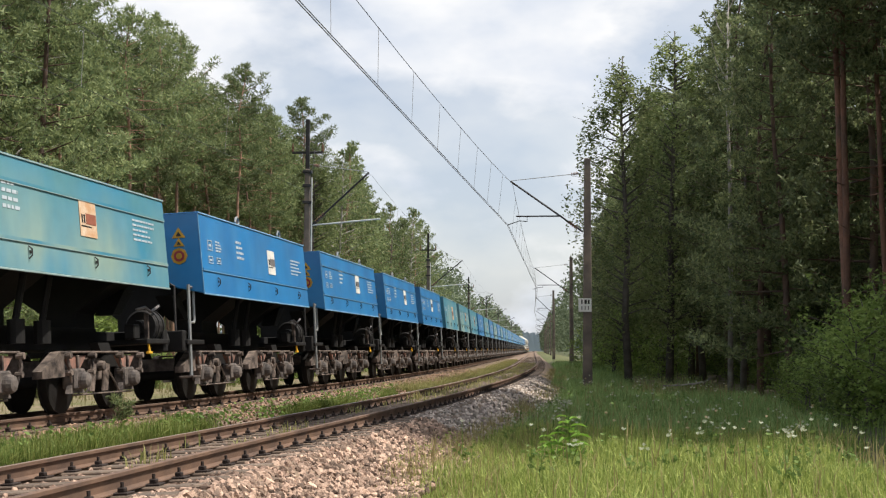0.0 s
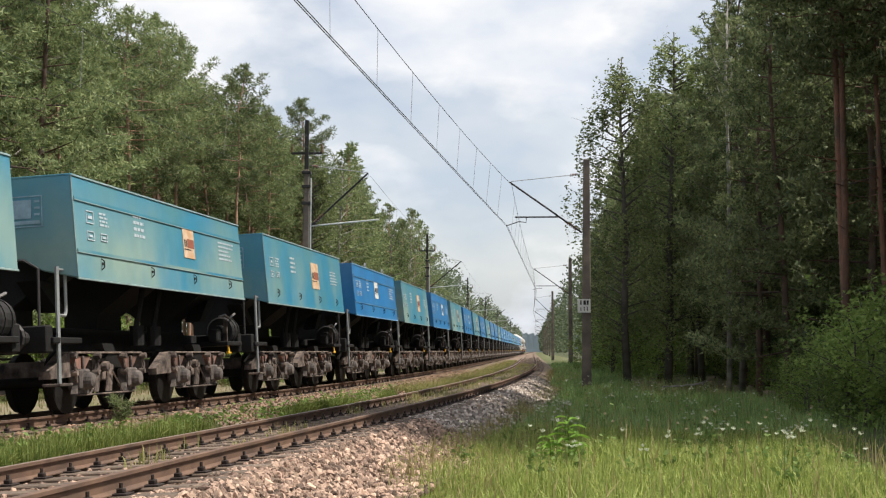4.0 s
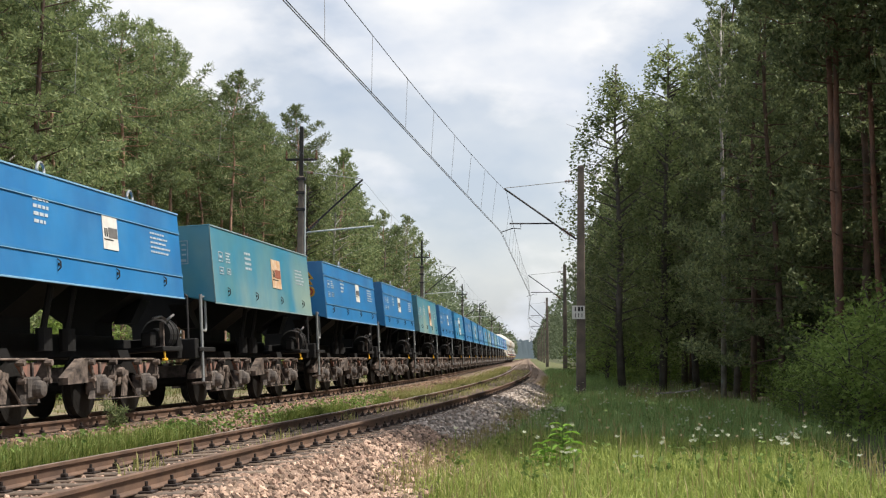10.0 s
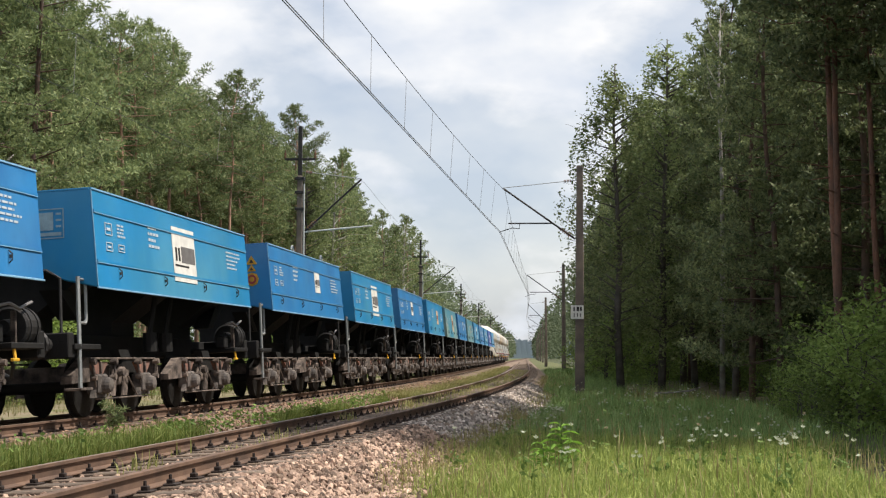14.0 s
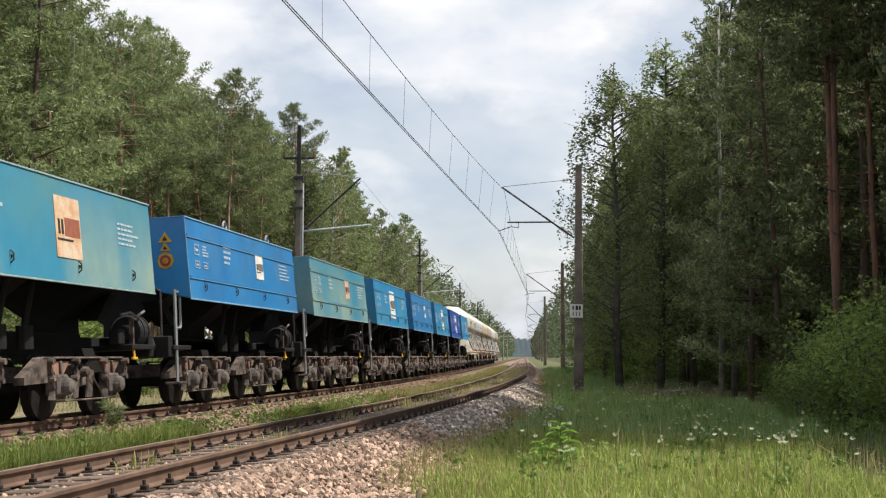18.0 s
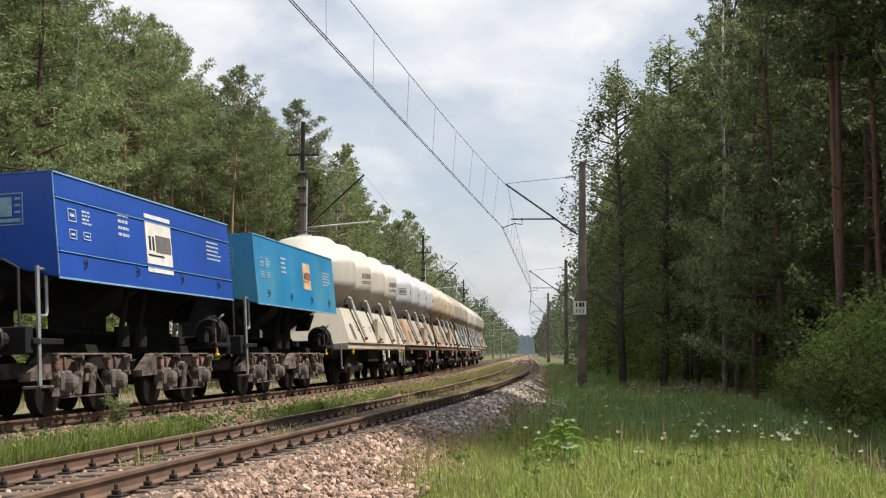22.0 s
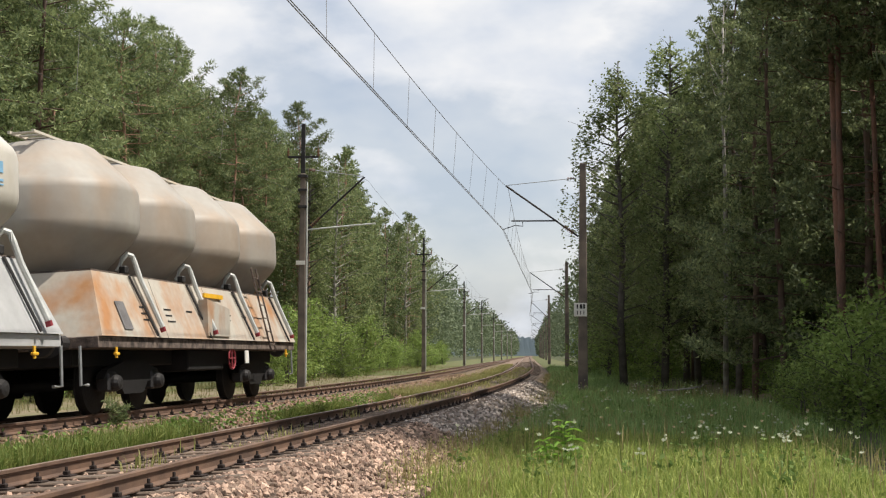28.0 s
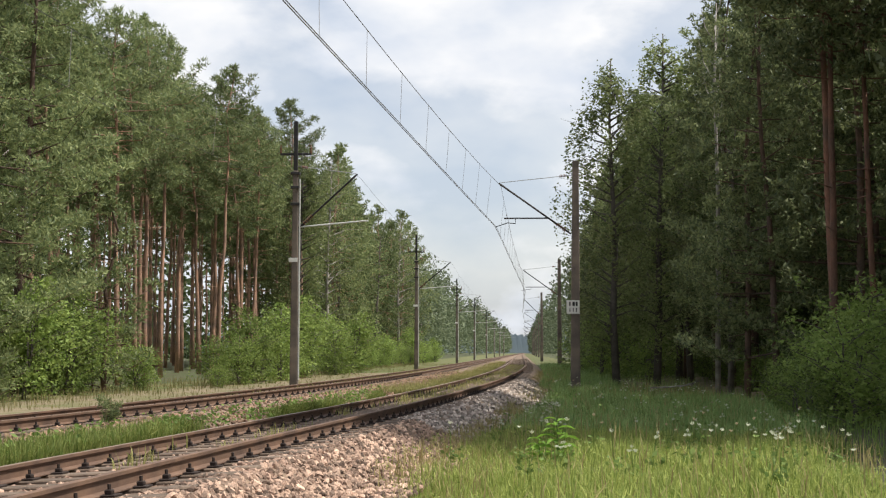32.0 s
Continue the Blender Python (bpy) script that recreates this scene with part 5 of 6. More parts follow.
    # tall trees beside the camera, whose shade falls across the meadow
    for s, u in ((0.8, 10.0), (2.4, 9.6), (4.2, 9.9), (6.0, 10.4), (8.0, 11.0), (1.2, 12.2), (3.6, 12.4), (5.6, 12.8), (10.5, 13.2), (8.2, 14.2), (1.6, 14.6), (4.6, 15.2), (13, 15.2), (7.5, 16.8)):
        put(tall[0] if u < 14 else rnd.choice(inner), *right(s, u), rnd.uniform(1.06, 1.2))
    for _ in range(60):
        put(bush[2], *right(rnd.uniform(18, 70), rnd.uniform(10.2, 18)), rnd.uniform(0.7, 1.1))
    # far side: pine rows behind a belt of shrubs
    for row, (u, step, stock, top) in enumerate(((-10.6, 4.2, hi, 150), (-13.2, 3.4, hi, 170), (-16.2, 3.2, hi, 110), (-19.5, 3.0, lo, 150), (-23, 3.2, lo, 150), (-27.5, 3.6, lo, 130))):
        s = 14 + rnd.uniform(0, 3) + 0.4 * row
        while s < top:
            kind = rnd.choice(stock if s < 70 or row > 1 else far_green)
            put(kind if s < 42 or s < 80 and row < 2 or 70 < s and row < 2 and kind in far_green else rnd.choice(lo), *left(s, u + rnd.uniform(-1.3, 1.3)), rnd.uniform(0.84, 1.0) * (0.91 + 0.10 * smooth(42, 78, s)))
            s += step * rnd.uniform(0.7, 1.35) * (1 if s < 95 else 1.3)
    for s, u, k, sc in ((66, -9.5, birch[2], 0.95), (74, -9.0, birch[0], 1.0), (83, -9.5, birch[1], 1.1), (108, -9.5, birch[1], 1.15), (125, -9, birch[0], 1.05), (140, -9.5, birch[1], 1.2), (20.5, -11, birch[0], 0.95), (155, -9, birch[0], 1.0)):
        put(k, *left(s, u), sc)
    s = 24.0
    while s < 160:
        big = 28 < s < 62
        put(rnd.choice(bush[:2] if not big else bush[:1] * 6 + bush[1:]), *left(s, -5.5 + rnd.uniform(-1.6, 0.3) - (1.1 if not big else 0)), rnd.uniform(0.35, 0.8) * (1.0 if rnd.random() < 0.6 else 1.55))
        s += rnd.uniform(1.2, 2.4) * (1 if s < 80 else 1.6)
    for k in range(84):
        s, u = rnd.uniform(8, 42), rnd.uniform(-13, -6.8)
        x, y, z = left(s, u)
        if -0.36 < x / y < -0.255:
            if k % 6 < 3:
                put(young[0], x, y, z, rnd.uniform(0.5, 1.25))
            else:
                put(bush[0], x, y, z, rnd.uniform(0.7, 1.1))
    # pines with boughs down to the ground where the far forest comes close
    for x, y, sc in ((-12.2, 34.5, 0.92), (-12.6, 39.0, 0.95), (-13.8, 43.5, 0.98)):
        put(green[int(y) % 2], x, y, -0.2, sc)
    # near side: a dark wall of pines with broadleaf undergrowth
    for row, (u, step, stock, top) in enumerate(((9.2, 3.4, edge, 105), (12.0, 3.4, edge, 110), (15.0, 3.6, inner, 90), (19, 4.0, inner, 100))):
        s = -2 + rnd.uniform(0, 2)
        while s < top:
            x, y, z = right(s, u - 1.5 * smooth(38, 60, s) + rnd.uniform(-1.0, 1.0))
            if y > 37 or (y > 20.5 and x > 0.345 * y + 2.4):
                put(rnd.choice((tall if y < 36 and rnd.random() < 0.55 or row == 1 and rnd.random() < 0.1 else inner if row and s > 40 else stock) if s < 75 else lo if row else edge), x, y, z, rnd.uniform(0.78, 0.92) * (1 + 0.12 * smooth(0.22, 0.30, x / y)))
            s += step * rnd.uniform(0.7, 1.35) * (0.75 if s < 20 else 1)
    for x, y, sc in ((9.75, 33.0, 0.95), (9.95, 33.6, 1.0), (10.85, 33.2, 0.92)):
        put(tall[0], x, y, -0.45, sc)
    for s, u, k, sc in ((40, 6.6, birch[2], 0.80), (45, 7.2, birch[2], 0.92), (33, 9.4, birch[0], 0.80), (36, 8.0, birch[1], 1.05), (55, 6.6, birch[1], 1.0), (28, 8.8, birch[1], 0.9), (64, 6.4, birch[1], 1.0), (74, 6.0, birch[1], 1.0), (40, 8.0, birch[1], 1.2), (86, 5.6, birch[1], 0.9)):
        put(k, *right(s, u), sc)
    s = 9.0
    while s < 90:
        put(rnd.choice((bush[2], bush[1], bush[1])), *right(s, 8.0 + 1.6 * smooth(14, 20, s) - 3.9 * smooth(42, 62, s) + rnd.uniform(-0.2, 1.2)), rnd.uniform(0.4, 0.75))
        s += rnd.uniform(1.3, 2.3)

    put(birch[2], 6.75, 52.0, -0.35, 0.87)
    put(birch[2], 8.6, 53.0, -0.35, 0.94)
    for x, y, sc in ((8.2, 26.5, 0.9), (9.0, 28.5, 1.1), (9.7, 30.0, 1.3), (8.8, 25.4, 0.8), (9.4, 32.0, 1.0)):
        put(bush[1], x, y, -0.5, sc)
    for x, y, sc in ((7.2, 60.0, 0.95), (8.3, 63.5, 1.0), (8.9, 57.0, 0.7), (6.9, 67.0, 0.8)):
        put(bush[0], x, y, -0.35, sc)


def bare_birch(x, y, z, height):
    """A half-dead birch whose white bare top stands over the pines."""
    rnd = random.Random(77)
    root = empty("birch_tree", "half-dead birch with white leafless top branches", "tree", "broadleaf growth")
    root.location = (x, y, z)
    tr = bmesh.new()
    tube(tr, [(0, 0, -0.3), (0.1, 0, height * 0.5), (0.05, 0.05, height * 0.8), (0.15, 0, height)], [0.10, 0.07, 0.04, 0.012], 6)
    part("trunk", tr, "birch_bark", root, "", True)
    for i in range(11):
        f = 0.62 + 0.034 * i
        az, L = rnd.uniform(0, 6.28), rnd.uniform(0.5, 1.2) * (1.5 - f)
        b = Vector((0.07, 0.02, height * f))
        m = b + Vector((math.cos(az) * L * 0.5, math.sin(az) * L * 0.5, L * 0.9))
        t = b + Vector((math.cos(az) * L * 0.7, math.sin(az) * L * 0.7, L * 1.9))
        part("bough", tube(bmesh.new(), [b, m, t], [0.022, 0.016, 0.006], 5), "birch_bark", root)


place_trees()
bare_birch(9.35, 45.2, -0.35, 13.4)


def far_wood(name, side, s0, s1, depth, height, n, label):
    """Distant forest in one piece: many small leaf clumps with an uneven skyline."""
    rnd = random.Random(int(s0) + side)
    verts, faces = [], []
    for _ in range(n // 60):
        s = s0 + (s1 - s0) * rnd.random() ** 2.2
        u = side * ((9 if side < 0 else 6.5) + depth * rnd.random() ** 2)
        x, y, _h = at(FAR if side < 0 else NEAR, s, u)
        H = height * (0.85 + 0.3 * noise.noise((s * 0.12, u * 0.2, 2.0)) + rnd.uniform(-0.12, 0.12))
        wide, foot = rnd.uniform(1.3, 2.2), rnd.choice((0.05, 0.25, 0.4))
        for _k in range(60):
            f, az = rnd.random(), rnd.uniform(0, 6.283)
            w = wide * (1 - f ** 2.5) ** 0.6 * rnd.uniform(0.6, 1.05) * (0.7 + 0.3 * math.sin(3 * az + 9 * f))
            leaf_quads(rnd, verts, faces, Vector((x + w * math.cos(az), y + w * math.sin(az), H * (foot + (1 - foot) * f))), 3, 0.22, 0.30 + 0.001 * s)
    o = mesh_of(name, verts, faces, "hazed_needles")
    tagged(o, label, "forest", kind="stuff")


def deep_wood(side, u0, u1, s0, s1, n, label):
    """The inside of the forest, behind the rows of trees: undergrowth and leaf mass in one piece, shade painted into
    its dark leaves.
    """
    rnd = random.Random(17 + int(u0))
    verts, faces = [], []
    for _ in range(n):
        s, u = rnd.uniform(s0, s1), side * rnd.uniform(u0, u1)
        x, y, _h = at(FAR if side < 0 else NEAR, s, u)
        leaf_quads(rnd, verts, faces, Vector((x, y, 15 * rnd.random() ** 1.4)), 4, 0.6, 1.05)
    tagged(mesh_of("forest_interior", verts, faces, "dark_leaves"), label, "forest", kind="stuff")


deep_wood(-1, 38, 60, 0, 200, 3600, "undergrowth darkened as shade deep inside the pine forest")
deep_wood(1, 17, 44, 0, 140, 6500, "undergrowth darkened as shade deep inside the pine forest")
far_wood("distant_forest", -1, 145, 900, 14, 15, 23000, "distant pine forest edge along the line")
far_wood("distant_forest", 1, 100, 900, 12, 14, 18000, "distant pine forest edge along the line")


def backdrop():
    """Forest that closes the line far away, distance haze painted into its colour."""
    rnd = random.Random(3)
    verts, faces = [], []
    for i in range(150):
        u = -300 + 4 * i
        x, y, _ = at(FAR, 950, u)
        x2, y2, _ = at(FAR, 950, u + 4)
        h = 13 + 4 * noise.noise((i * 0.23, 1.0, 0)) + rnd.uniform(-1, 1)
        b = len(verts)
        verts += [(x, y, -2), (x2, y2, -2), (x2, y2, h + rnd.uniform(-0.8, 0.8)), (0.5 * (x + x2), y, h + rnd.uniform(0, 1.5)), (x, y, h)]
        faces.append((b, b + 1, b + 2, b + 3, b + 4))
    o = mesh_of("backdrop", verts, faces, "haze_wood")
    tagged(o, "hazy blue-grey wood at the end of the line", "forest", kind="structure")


# The blue-grey base colour holds the haze of distance.
M["haze_wood"] = material("wood_with_painted_haze", (0.30, 0.36, 0.42), 1.0, vary=0.15, scale=0.06, bump=0, spec=0.0)
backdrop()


# ---------------------------------------------------------------- grass, weeds, stones
def blades(name, spots, mat, label, seed, lean=0.35, width=0.0065, category="grass"):
    """Grass as one piece: spots are rows of x, y, z, height."""
    rng = np.random.default_rng(seed)
    p = np.array(spots)
    n = len(p)
    az, tilt = rng.uniform(0, 6.283, n), np.abs(rng.normal(0, lean, n))
    w = width * rng.uniform(0.6, 1.5, n)
    h = p[:, 3]
    d = np.stack([np.cos(az), np.sin(az), np.zeros(n)], 1)
    a = np.stack([-np.sin(az), np.cos(az), np.zeros(n)], 1)
    base = p[:, :3]
    mid = base + d * (h * tilt * 0.35)[:, None] + np.array([0, 0, 1]) * (h * 0.6)[:, None]
    tip = base + d * (h * tilt * 1.1)[:, None] + np.array([0, 0, 1]) * (h * (1 - 0.25 * tilt))[:, None]
    v = np.stack([base - a * w[:, None], base + a * w[:, None], mid + a * (w * 0.8)[:, None], mid - a * (w * 0.8)[:, None], tip], 1).reshape(-1, 3)
    faces = []
    for i in range(n):
        b = 5 * i
        faces += [(b, b + 1, b + 2, b + 3), (b + 3, b + 2, b + 4)]
    return tagged(mesh_of(name, v, faces, mat), label, category, kind="stuff")


def scatter(rnd, n, s0, s1, u0, u1, h0, h1, track=None, clump=0.0, skew=1.0, keep=None, zoff=0.0):
    """Spots on the ground in a strip of the near track's plan (or the far track's)."""
    out = []
    side = track or NEAR
    while len(out) < n:
        s = s0 + (s1 - s0) * rnd.random() ** skew
        u = rnd.uniform(u0, u1)
        f = noise.noise((s * 0.5, u * 0.8, 5.0))
        if clump and f < clump * rnd.uniform(-0.6, 0.6):
            if rnd.random() < 0.8:
                continue
        x, y, _ = at(side, s, u)
        z = ground_z(s, u if side is NEAR else u - gap(s)) + zoff
        out.append((x, y, z - 0.02, rnd.uniform(h0, h1) * (1 + 0.5 * f)))
    return out


def herbs(name, rnd):
    verts, faces = [], []
    for x, y, z, h in scatter(rnd, 7000, -8, 40, 1.9, 8.0, 0.05, 0.30, skew=1.3, clump=0.6):
        leaf_quads(rnd, verts, faces, Vector((x, y, z + h)), 3, 0.04, 0.032)
    tagged(mesh_of(name, verts, faces, "grass"), "small pale-leaved herbs among meadow grass", "herbs", kind="stuff")


def track_weeds_between(rnd):
    """Bushy broad-leaved weeds in clumps between the two tracks."""
    verts, faces = [], []
    for _ in range(170):
        s = -8 + 24 * rnd.random() ** 1.4
        u = rnd.uniform(-gap(s) + 1.9, -1.75)
        x, y, _h = at(NEAR, s, u)
        z, h = ground_z(s, u), rnd.uniform(0.14, 0.42)
        for _k in range(34):
            f = rnd.random()
            leaf_quads(rnd, verts, faces, Vector((x + rnd.gauss(0, 0.10), y + rnd.gauss(0, 0.12), z + h * f)), 1, 0.03, 0.075)
    tagged(mesh_of("trackside_weeds", verts, faces, "weed"), "bushy dark green weeds between the two tracks", "weeds", kind="stuff")


def build_grass():
    rnd = random.Random(5)
    field = scatter(rnd, 50000, -9, 4, 2.35, 7.2, 0.14, 0.38) + scatter(rnd, 54000, 2, 34, 2.5, 8.0, 0.20, 0.50) + scatter(rnd, 20000, 30, 90, 1.9, 6.5, 0.22, 0.45, skew=1.4)
    bare = lambda p: 40 < p[1] < 66 and p[0] > xat(NEAR, p[1])[0] + 4.6 + 0.5 * math.sin(p[1]) and rnd.random() < 0.93
    field = [p for p in field if not bare(p)]
    blades("meadow_grass", [p for p in field if p[1] < 22.5], "grass", "tall sunlit meadow grass beside the track", 1)
    blades("meadow_grass", [p for p in field if p[1] >= 22.5], "lush_grass", "lush green meadow grass in dappled shade", 8)
    herbs("meadow_herbs", rnd)
    track_weeds_between(rnd)
    blades("dry_grass", scatter(rnd, 4000, -9, 12, 1.9, 3.2, 0.2, 0.42) + scatter(rnd, 9000, 8, 60, 1.2, 3.2, 0.12, 0.35) + scatter(rnd, 2500, -9, 30, 3, 8, 0.35, 0.62), "dry_grass", "dry straw-coloured grass along the ballast", 2)
    mid = []
    for _ in range(38000):
        s = -9 + 30 * rnd.random() ** 1.3
        g = gap(s)
        u = rnd.uniform(-g + 1.9 + 1.0 * smooth(-2, 8, s), -1.6)
        f = noise.noise((s * 0.35, u * 0.9, 9.0))
        if f + 0.22 - 0.035 * s < rnd.uniform(-0.25, 0.3):
            continue
        x, y, _ = at(NEAR, s, u)
        mid.append((x, y, ground_z(s, u) - 0.02, rnd.uniform(0.16, 0.44)))
    blades("trackside_grass", mid, "wild_grass", "green grass growing between the two tracks", 3)
    far = []
    for _ in range(20000):
        s = 18 + 110 * rnd.random() ** 1.5
        g = gap(s)
        u = rnd.uniform(-g + 1.5, -1.3)
        x, y, _ = at(NEAR, s, u)
        far.append((x, y, ground_z(s, u) + 0.06, rnd.uniform(0.12, 0.30)))
    blades("trackside_grass", far, "sparse_grass", "sparse yellowish grass between the two tracks", 4)
    inn = []
    for _ in range(9000):
        s = -10 + 100 * rnd.random() ** 1.5
        u = rnd.uniform(-0.66, 0.66)
        if noise.noise((s * 0.6, u * 2, 1.0)) < 0.05 + (0.2 if s < 8 else -0.1):
            continue
        x, y, _ = at(NEAR, s, u)
        inn.append((x, y, NEAR_Z - 0.2, rnd.uniform(0.08, 0.22)))
    for _ in range(2500):
        s = 10 + 60 * rnd.random()
        x, y, _ = at(FAR, s, rnd.uniform(-0.66, 0.66))
        inn.append((x, y, -0.2, rnd.uniform(0.06, 0.2)))
    blades("track_weeds", inn, "sparse_grass", "thin weeds between the sleepers", 5)
    left = []
    for _ in range(14000):
        s = 0 + 120 * rnd.random() ** 1.4
        u = -2.4 - 6.5 * rnd.random()
        x, y, _ = at(FAR, s, u)
        if noise.noise((s * 0.3, u * 0.5, 4.0)) < -0.1 and u > -5:
            continue
        left.append((x, y, ground_z(s, u - gap(s)) - 0.02, rnd.uniform(0.06, 0.26) * (1.5 if u < -5 else 0.8)))
    blades("verge_grass", left, "verge_grass", "short verge grass at the forest edge", 6)
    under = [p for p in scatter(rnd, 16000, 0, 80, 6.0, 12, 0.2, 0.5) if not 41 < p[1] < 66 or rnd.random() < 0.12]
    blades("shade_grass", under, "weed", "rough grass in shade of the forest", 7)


M["lush_grass"] = leaf_material("lush_grass", (0.12, 0.22, 0.06), (0.38, 0.50, 0.20), 0.45, 0.1)
M["wild_grass"] = leaf_material("wild_grass", (0.085, 0.135, 0.025), (0.24, 0.27, 0.08), 0.4, 0.1)
M["verge_grass"] = leaf_material("verge_grass", (0.12, 0.13, 0.042), (0.25, 0.215, 0.10), 0.35, 0.1)
M["sparse_grass"] = leaf_material("sparse_grass", (0.17, 0.19, 0.055), (0.34, 0.31, 0.13), 0.35, 0.1)
build_grass()


def rock(seed):
    rnd = random.Random(seed)
    bm = bmesh.new()
    bmesh.ops.create_icosphere(bm, subdivisions=1, radius=1.0)
    cuts = [Vector((rnd.gauss(0, 1), rnd.gauss(0, 1), rnd.gauss(0, 1))).normalized() for _ in range(4)]
    for v in bm.verts:
        for c in cuts:
            over = v.co.dot(c) - 0.55
            if over > 0:
                v.co -= c * over
        v.co = Vector((v.co.x * rnd.uniform(0.85, 1.2), v.co.y * rnd.uniform(0.75, 1.1), v.co.z * rnd.uniform(0.55, 0.85)))
    return bm


def build_stones():
    rnd = random.Random(9)
    root = empty("ballast_stones", "loose pinkish crushed stones on the shoulder", "ballast", kind="structure")
    kinds = []
    for k in range(6):
        bm = rock(50 + k)
        me = bpy.data.meshes.new("stone")
        bm.to_mesh(me)
        kinds.append((me, np.array([v.co[:] for v in bm.verts]), [tuple(v.index for v in f.verts) for f in bm.faces]))
        bm.free()
        me.materials.append(M["stone"])

    def spot(track, tilt, z0, s, u, r):
        x, y, _ = at(track, s, u)
        a = abs(u)
        if track is NEAR:
            z = z0 - 0.20 if u < 1.35 else max(z0 - 0.20 - 0.45 * (u - 1.35) / 0.95, -0.60)
            if u < -1.6:
                z = z0 - 0.20 - 0.22 * (-u - 1.6) / 0.7
        else:
            z = z0 - 0.20 if a < 1.7 else z0 - 0.20 - 0.22 * (a - 1.7) / 0.9
        return x, y, z + tilt * u + r * 0.25

    for i in range(300):
        s, u, r = rnd.uniform(-13, -2), rnd.uniform(1.35, 2.35), rnd.uniform(0.035, 0.065)
        x, y, z = spot(NEAR, NEAR_CANT, NEAR_Z, s, u, r)
        o = new("stone", kinds[i % 6][0])
        o.parent = root
        o.matrix_basis = pose(x, y, z + 0.01, rnd.uniform(0, 360), rnd.uniform(0, 360), rnd.uniform(0, 360)) @ Matrix.Diagonal((r, r * rnd.uniform(0.7, 1.2), r, 1))

    def heap(name, track, tilt, z0, n, s0, s1, pick_u, mat, skew, label, r0=0.02, r1=0.05):
        vs, fs, base = [], [], 0
        for i in range(n):
            s = s0 + (s1 - s0) * rnd.random() ** skew
            u, r = pick_u(), rnd.uniform(r0, r1)
            x, y, z = spot(track, tilt, z0, s, u, r)
            me, co, fc = kinds[i % 6]
            rot = np.array(Euler((rnd.uniform(0, 6.3), rnd.uniform(0, 6.3), rnd.uniform(0, 6.3))).to_matrix())
            vs.append(co @ rot.T * r + (x, y, z))
            fs += [tuple(base + q for q in f) for f in fc]
            base += len(co)
        o = mesh_of(name, np.concatenate(vs), fs, mat)
        tagged(o, label, "ballast", kind="stuff")

    heap("ballast_gravel", NEAR, NEAR_CANT, NEAR_Z, 6000, -10.5, 1, lambda: rnd.uniform(0.95, 2.55), "stone", 1.2, "loose crushed stones on ballast shoulder", 0.022, 0.056)
    heap("ballast_gravel", NEAR, NEAR_CANT, NEAR_Z, 6500, 1, 34, lambda: rnd.uniform(0.95, 2.95), "pale_stone", 1.3, "pale loose stones on the shaded ballast shoulder", 0.025, 0.062)
    heap("ballast_gravel", NEAR, NEAR_CANT, NEAR_Z, 3200, -10.5, 32, lambda: rnd.uniform(-0.62, 0.62), "stone", 1.3, "crushed stones between the sleepers")
    heap("ballast_gravel", NEAR, NEAR_CANT, NEAR_Z, 2200, -10.5, 32, lambda: rnd.uniform(-2.2, -0.9), "stone", 1.3, "crushed stones along the inner rail")
    heap("ballast_gravel", FAR, FAR_CANT, 0.0, 4600, -6, 50, lambda: rnd.uniform(0.9, 2.6), "stone_far", 1.3, "reddish crushed stones beside the main line", 0.03, 0.06)
    heap("ballast_gravel", FAR, FAR_CANT, 0.0, 1400, -6, 50, lambda: rnd.uniform(-0.62, 0.62), "stone_far", 1.3, "reddish crushed stones in the main line")


M["pale_stone"] = material("pale_stone", (0.46, 0.40, 0.35), 0.9, vary=0.35, scale=5, bump=0.4, bump_scale=60, color2=(0.22, 0.175, 0.15), island=0.7)
M["stone_far"] = material("rusty_stone", (0.28, 0.18, 0.12), 0.9, vary=0.3, scale=9, bump=0.3, bump_scale=60, color2=(0.18, 0.115, 0.08), island=0.6)
build_stones()


def umbel_plant(seed, height, n, mat, label):
    rnd = random.Random(seed)
    root = empty("umbel_flower", label, "wild flower", "white meadow flowers")
    st = bmesh.new()
    top = Vector((rnd.uniform(-0.06, 0.06), rnd.uniform(-0.06, 0.06), height))
    tube(st, [(0, 0, -0.05), top * 0.5 + Vector((0.01, 0.01, 0)), top], [0.006, 0.005, 0.003], 5)
    part("stem", st, "weed", root)
    for k in range(n):
        c = top if k == 0 else top * rnd.uniform(0.6, 0.9) + Vector((rnd.uniform(-0.12, 0.12), rnd.uniform(-0.12, 0.12), 0.1))
        if k:
            part("branch", tube(bmesh.new(), [top * 0.55, c], 0.003, 4), "weed", root)
        verts, faces = [], []
        R = rnd.uniform(0.018, 0.032)
        b = len(verts)
        verts += [c] + [c + Vector((math.cos(a) * R, math.sin(a) * R, 0.02)) for a in [j * 0.785 for j in range(8)]]
        faces += [(b, b + 1 + j, b + 1 + (j + 1) % 8) for j in range(8)]
        for _ in range(30):
            a, r = rnd.uniform(0, 6.28), R * rnd.random() ** 0.5
            p = c + Vector((math.cos(a) * r, math.sin(a) * r, 0.03 - 5 * r * r + rnd.uniform(-0.006, 0.006)))
            leaf_quads(rnd, verts, faces, p, 1, 0.002, 0.011)
        mesh_of("flower_head", verts, faces, mat, root)
    verts, faces = [], []
    for _ in range(26):
        z = rnd.uniform(0.02, 0.6) * height
        leaf_quads(rnd, verts, faces, Vector((rnd.gauss(0, 0.05), rnd.gauss(0, 0.05), z)), 1, 0.02, 0.08)
    mesh_of("foliage", verts, faces, "weed", root)
    return root


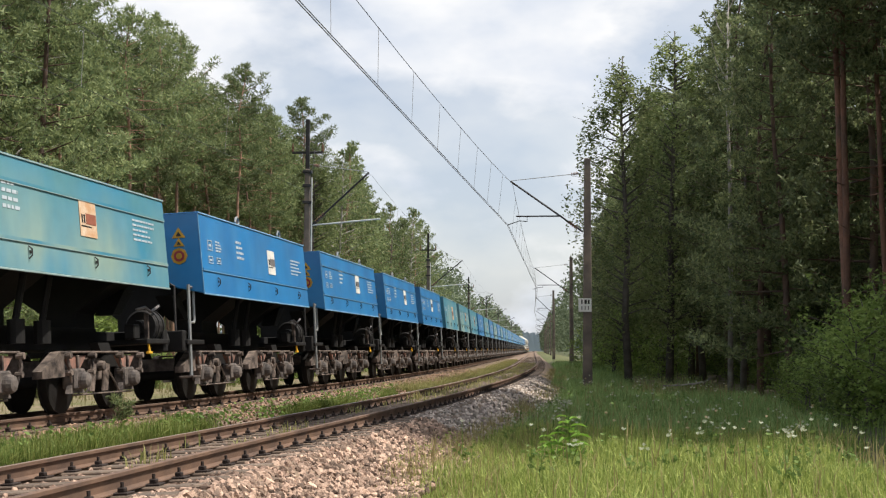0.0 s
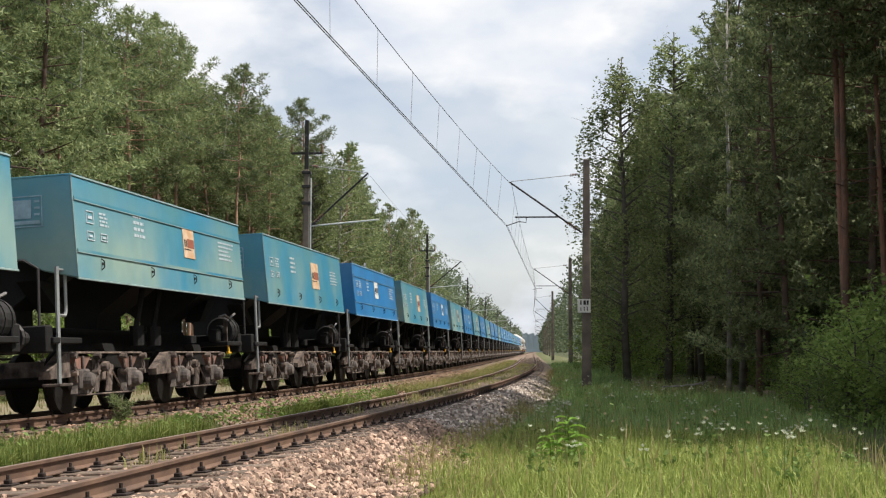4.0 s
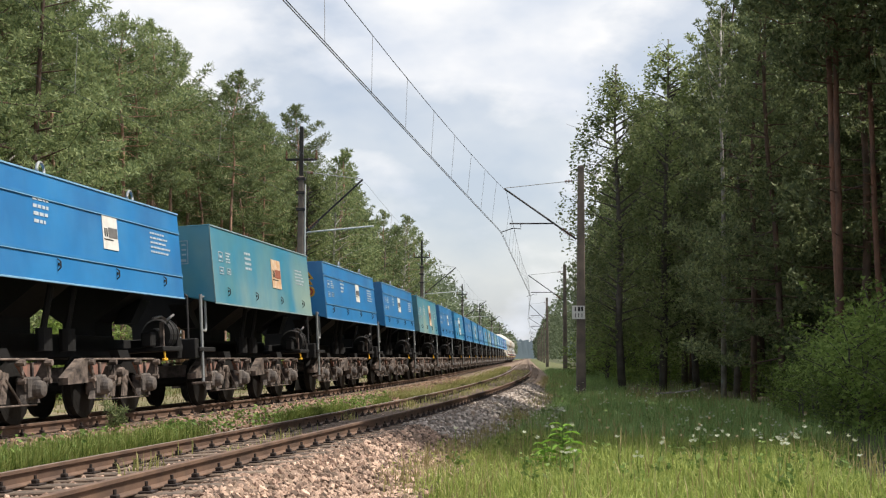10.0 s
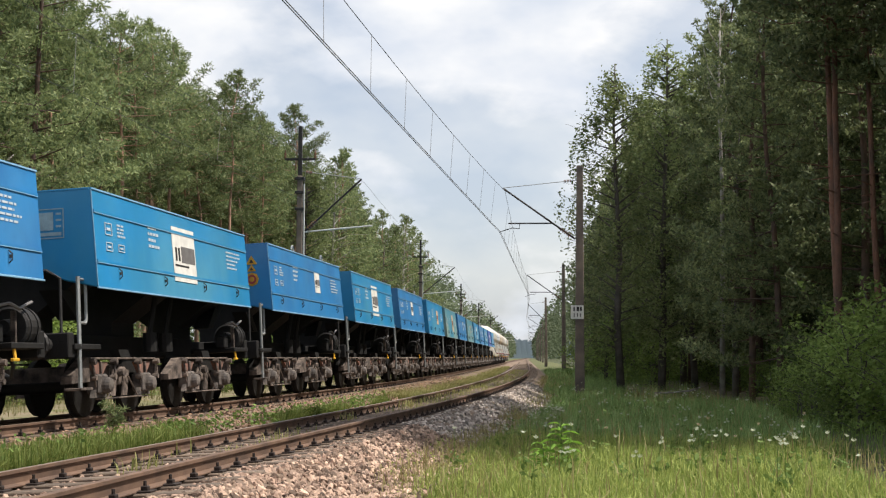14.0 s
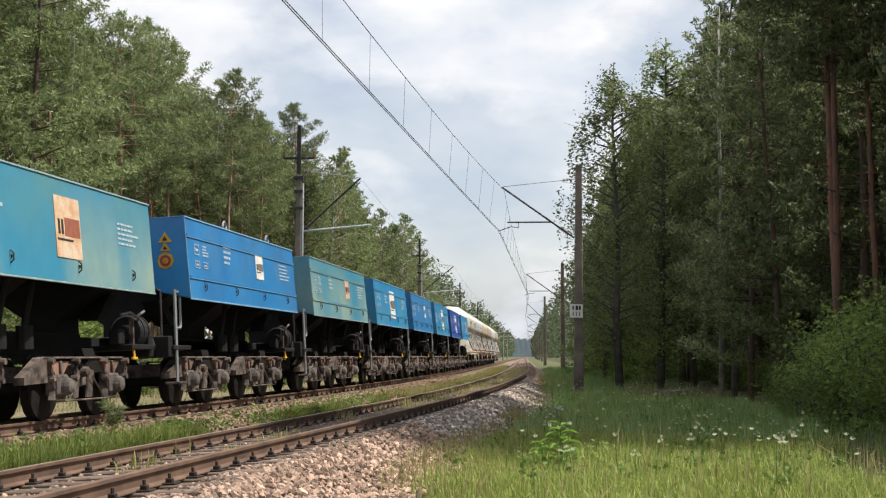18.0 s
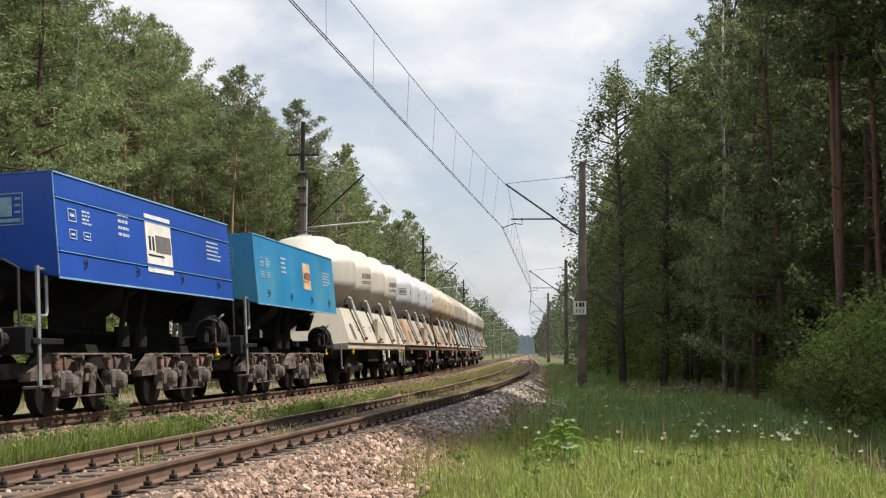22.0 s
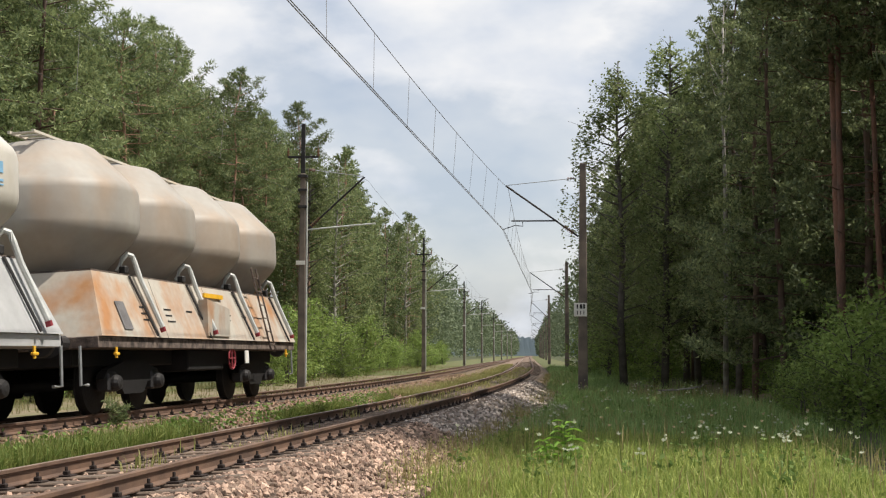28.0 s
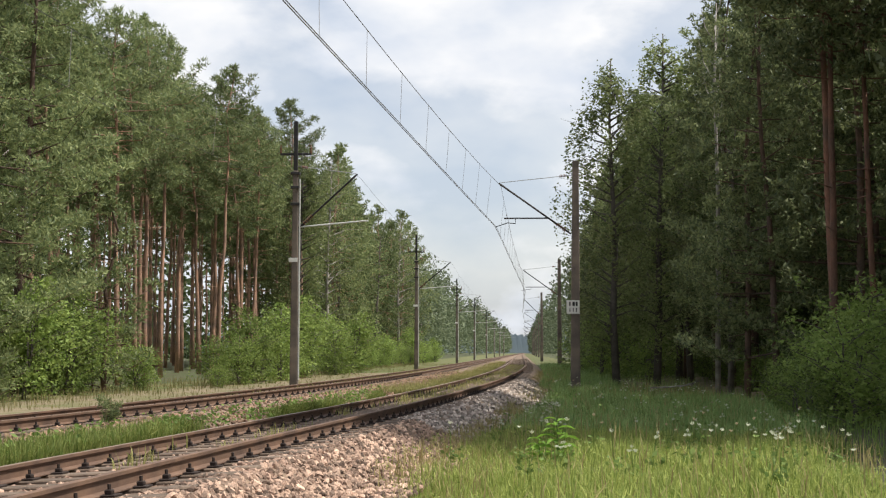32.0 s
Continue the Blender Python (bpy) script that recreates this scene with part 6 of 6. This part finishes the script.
def build_flowers():
    rnd = random.Random(15)
    kinds = [umbel_plant(1, 0.62, 1, "flower", "white umbel flower on a thin stem in grass"), umbel_plant(2, 0.52, 3, "flower", "branched white umbel flower in meadow grass"), umbel_plant(3, 0.70, 2, "seed_head", "brownish seeding umbel above the grass")]
    used = set()
    for i in range(150):
        k = kinds[rnd.choice((0, 0, 0, 1, 1, 2))]
        s = -6 + 34 * rnd.random() ** 1.2
        u = rnd.uniform(2.4, 7.4)
        x, y, _ = at(NEAR, s, u)
        m = pose(x, y, ground_z(s, u), rnd.uniform(-8, 8), rnd.uniform(-8, 8), rnd.uniform(0, 360)) @ Matrix.Diagonal((1, 1, rnd.uniform(0.75, 1.15), 1))
        if k in used:
            copy_thing(k, Matrix()).matrix_basis = m
        else:
            used.add(k)
            k.matrix_basis = m


M["seed_head"] = leaf_material("seeding_umbels", (0.30, 0.22, 0.13), (0.42, 0.36, 0.24), 0.3, 0.1)
build_flowers()


def leafy_weed(x, y, z, height, leaves, size, label):
    """An upright weed with broad pointed leaves."""
    rnd = random.Random(int(height * 100))
    root = empty("leafy_weed", label, "weed", "weeds in the meadow")
    root.location = (x, y, z)
    part("stem", tube(bmesh.new(), [(0, 0, -0.05), (0.01, 0, height * 0.6), (0, 0.01, height)], [0.012, 0.009, 0.005], 6), "weed", root)
    for i in range(leaves):
        f = (i + 1) / leaves
        zz = height * (0.25 + 0.75 * f)
        az = i * 2.4
        L = size * (1.15 - 0.55 * f) * rnd.uniform(0.85, 1.15)
        d = Vector((math.cos(az), math.sin(az), 0))
        a = Vector((-math.sin(az), math.cos(az), 0))
        b = Vector((0, 0, zz))
        v = [b, b + d * L * 0.3 + a * L * 0.17 + Vector((0, 0, 0.16 * L)), b + d * L * 0.7 + a * L * 0.13 + Vector((0, 0, 0.14 * L)), b + d * L + Vector((0, 0, -0.05 * L)),
             b + d * L * 0.7 - a * L * 0.13 + Vector((0, 0, 0.14 * L)), b + d * L * 0.3 - a * L * 0.17 + Vector((0, 0, 0.16 * L)), b + d * L * 0.5 + Vector((0, 0, 0.09 * L))]
        mesh_of("leaf", v, [(0, 1, 6), (1, 2, 6), (2, 3, 6), (3, 4, 6), (4, 5, 6), (5, 0, 6)], "fresh_leaf", root)
    return root


M["fresh_leaf"] = leaf_material("fresh_leaf", (0.13, 0.26, 0.03), (0.20, 0.34, 0.05), 0.45, 0.1)
leafy_weed(1.47, 17.2, -0.62, 0.70, 18, 0.36, "upright bright green leafy weed in grass")
leafy_weed(1.22, 17.0, -0.62, 0.46, 13, 0.28, "small bright green leafy weed in grass")


def sapling(x, y, z, h, label):
    rnd = random.Random(int(h * 977))
    root = empty("pine_sapling", label, "sapling", "saplings by the track")
    root.location = (x, y, z)
    part("stem", tube(bmesh.new(), [(0, 0, -0.1), (0, 0.01, h)], [0.014, 0.005], 5), "pine_bark", root)
    verts, faces = [], []
    for i in range(26):
        f = rnd.random()
        az, L = rnd.uniform(0, 6.28), 0.30 * h * (0.5 + 0.5 * f)
        for g in (0.3, 0.6, 0.9, 1.1):
            spikes(rnd, verts, faces, Vector((math.cos(az) * L * g, math.sin(az) * L * g, h * (0.35 + 0.6 * f) + 0.25 * L * g)), 7, 0.09, 0.008)
    mesh_of("needles", verts, faces, "needles", root)


def fallen_branch(x, y, z, turn):
    """A bare bough lying on the path, with a few side twigs."""
    bm = bmesh.new()
    tube(bm, [(-0.9, 0, 0.04), (-0.3, 0.06, 0.05), (0.3, 0.0, 0.12), (0.9, 0.12, 0.26)], [0.03, 0.028, 0.022, 0.01], 6)
    for x0, y1, z1 in ((-0.5, 0.35, 0.12), (0.1, -0.3, 0.16), (0.5, 0.3, 0.30)):
        tube(bm, [(x0, 0.04, 0.06), (x0 + 0.35, y1, z1)], [0.014, 0.005], 5)
    o = finish("fallen_branch", bm, "birch_bark", smooth_shade=True)
    o.matrix_basis = pose(x, y, z, 0, 0, turn)
    tagged(o, "pale bare branch lying on the trodden path", "branch")


fallen_branch(7.4, 42.0, -0.22, 15)
sx, sy, _ = at(FAR, -1.2, 1.75)
sapling(sx, sy, -0.25, 0.55, "small pine sapling growing in the ballast")


# ---------------------------------------------------------------- what moves
def train_s(mid, t):
    return mid - TRAIN_V * (t - 15) - TRAIN_A * (t - 15) ** 2


def roll_wheels(wagon, mid):
    """The wheels turn while their wagon is close by; further off their turning cannot be told."""
    step = 0.05
    t0 = max(0.0, 15 - (22 - mid) / TRAIN_V)
    t1 = min(32.0, 15 - (-14 - mid) / TRAIN_V)
    if t1 - t0 < 0.2:
        return
    times = [t0 + step * k for k in range(int((t1 - t0) / step) + 1)]
    for ob in wagon.children_recursive:
        if ob.name.startswith("wheelset"):
            x, y, z = ob.location
            turn = lambda t: math.degrees((train_s(mid, t0) - train_s(mid, t)) / 0.46)
            rows = [(t, pose(x, y, z, turn(t), 0, 0)) for t in times]
            if t0 > 0.2:
                rows = [(0.0, pose(x, y, z))] + rows
            if t1 < 31.8:
                rows.append((32.0, rows[-1][1]))
            walk(ob, rows)


def motions():
    for wagon, mid in MOVING:
        rows = []
        for i in range(33):
            x, y, h = at(FAR, train_s(mid, float(i)))
            rows.append((float(i), pose(x, y, 0, 0, -math.degrees(math.atan(FAR_CANT)), -math.degrees(h))))
        walk(wagon, rows)
        roll_wheels(wagon, mid)


motions()
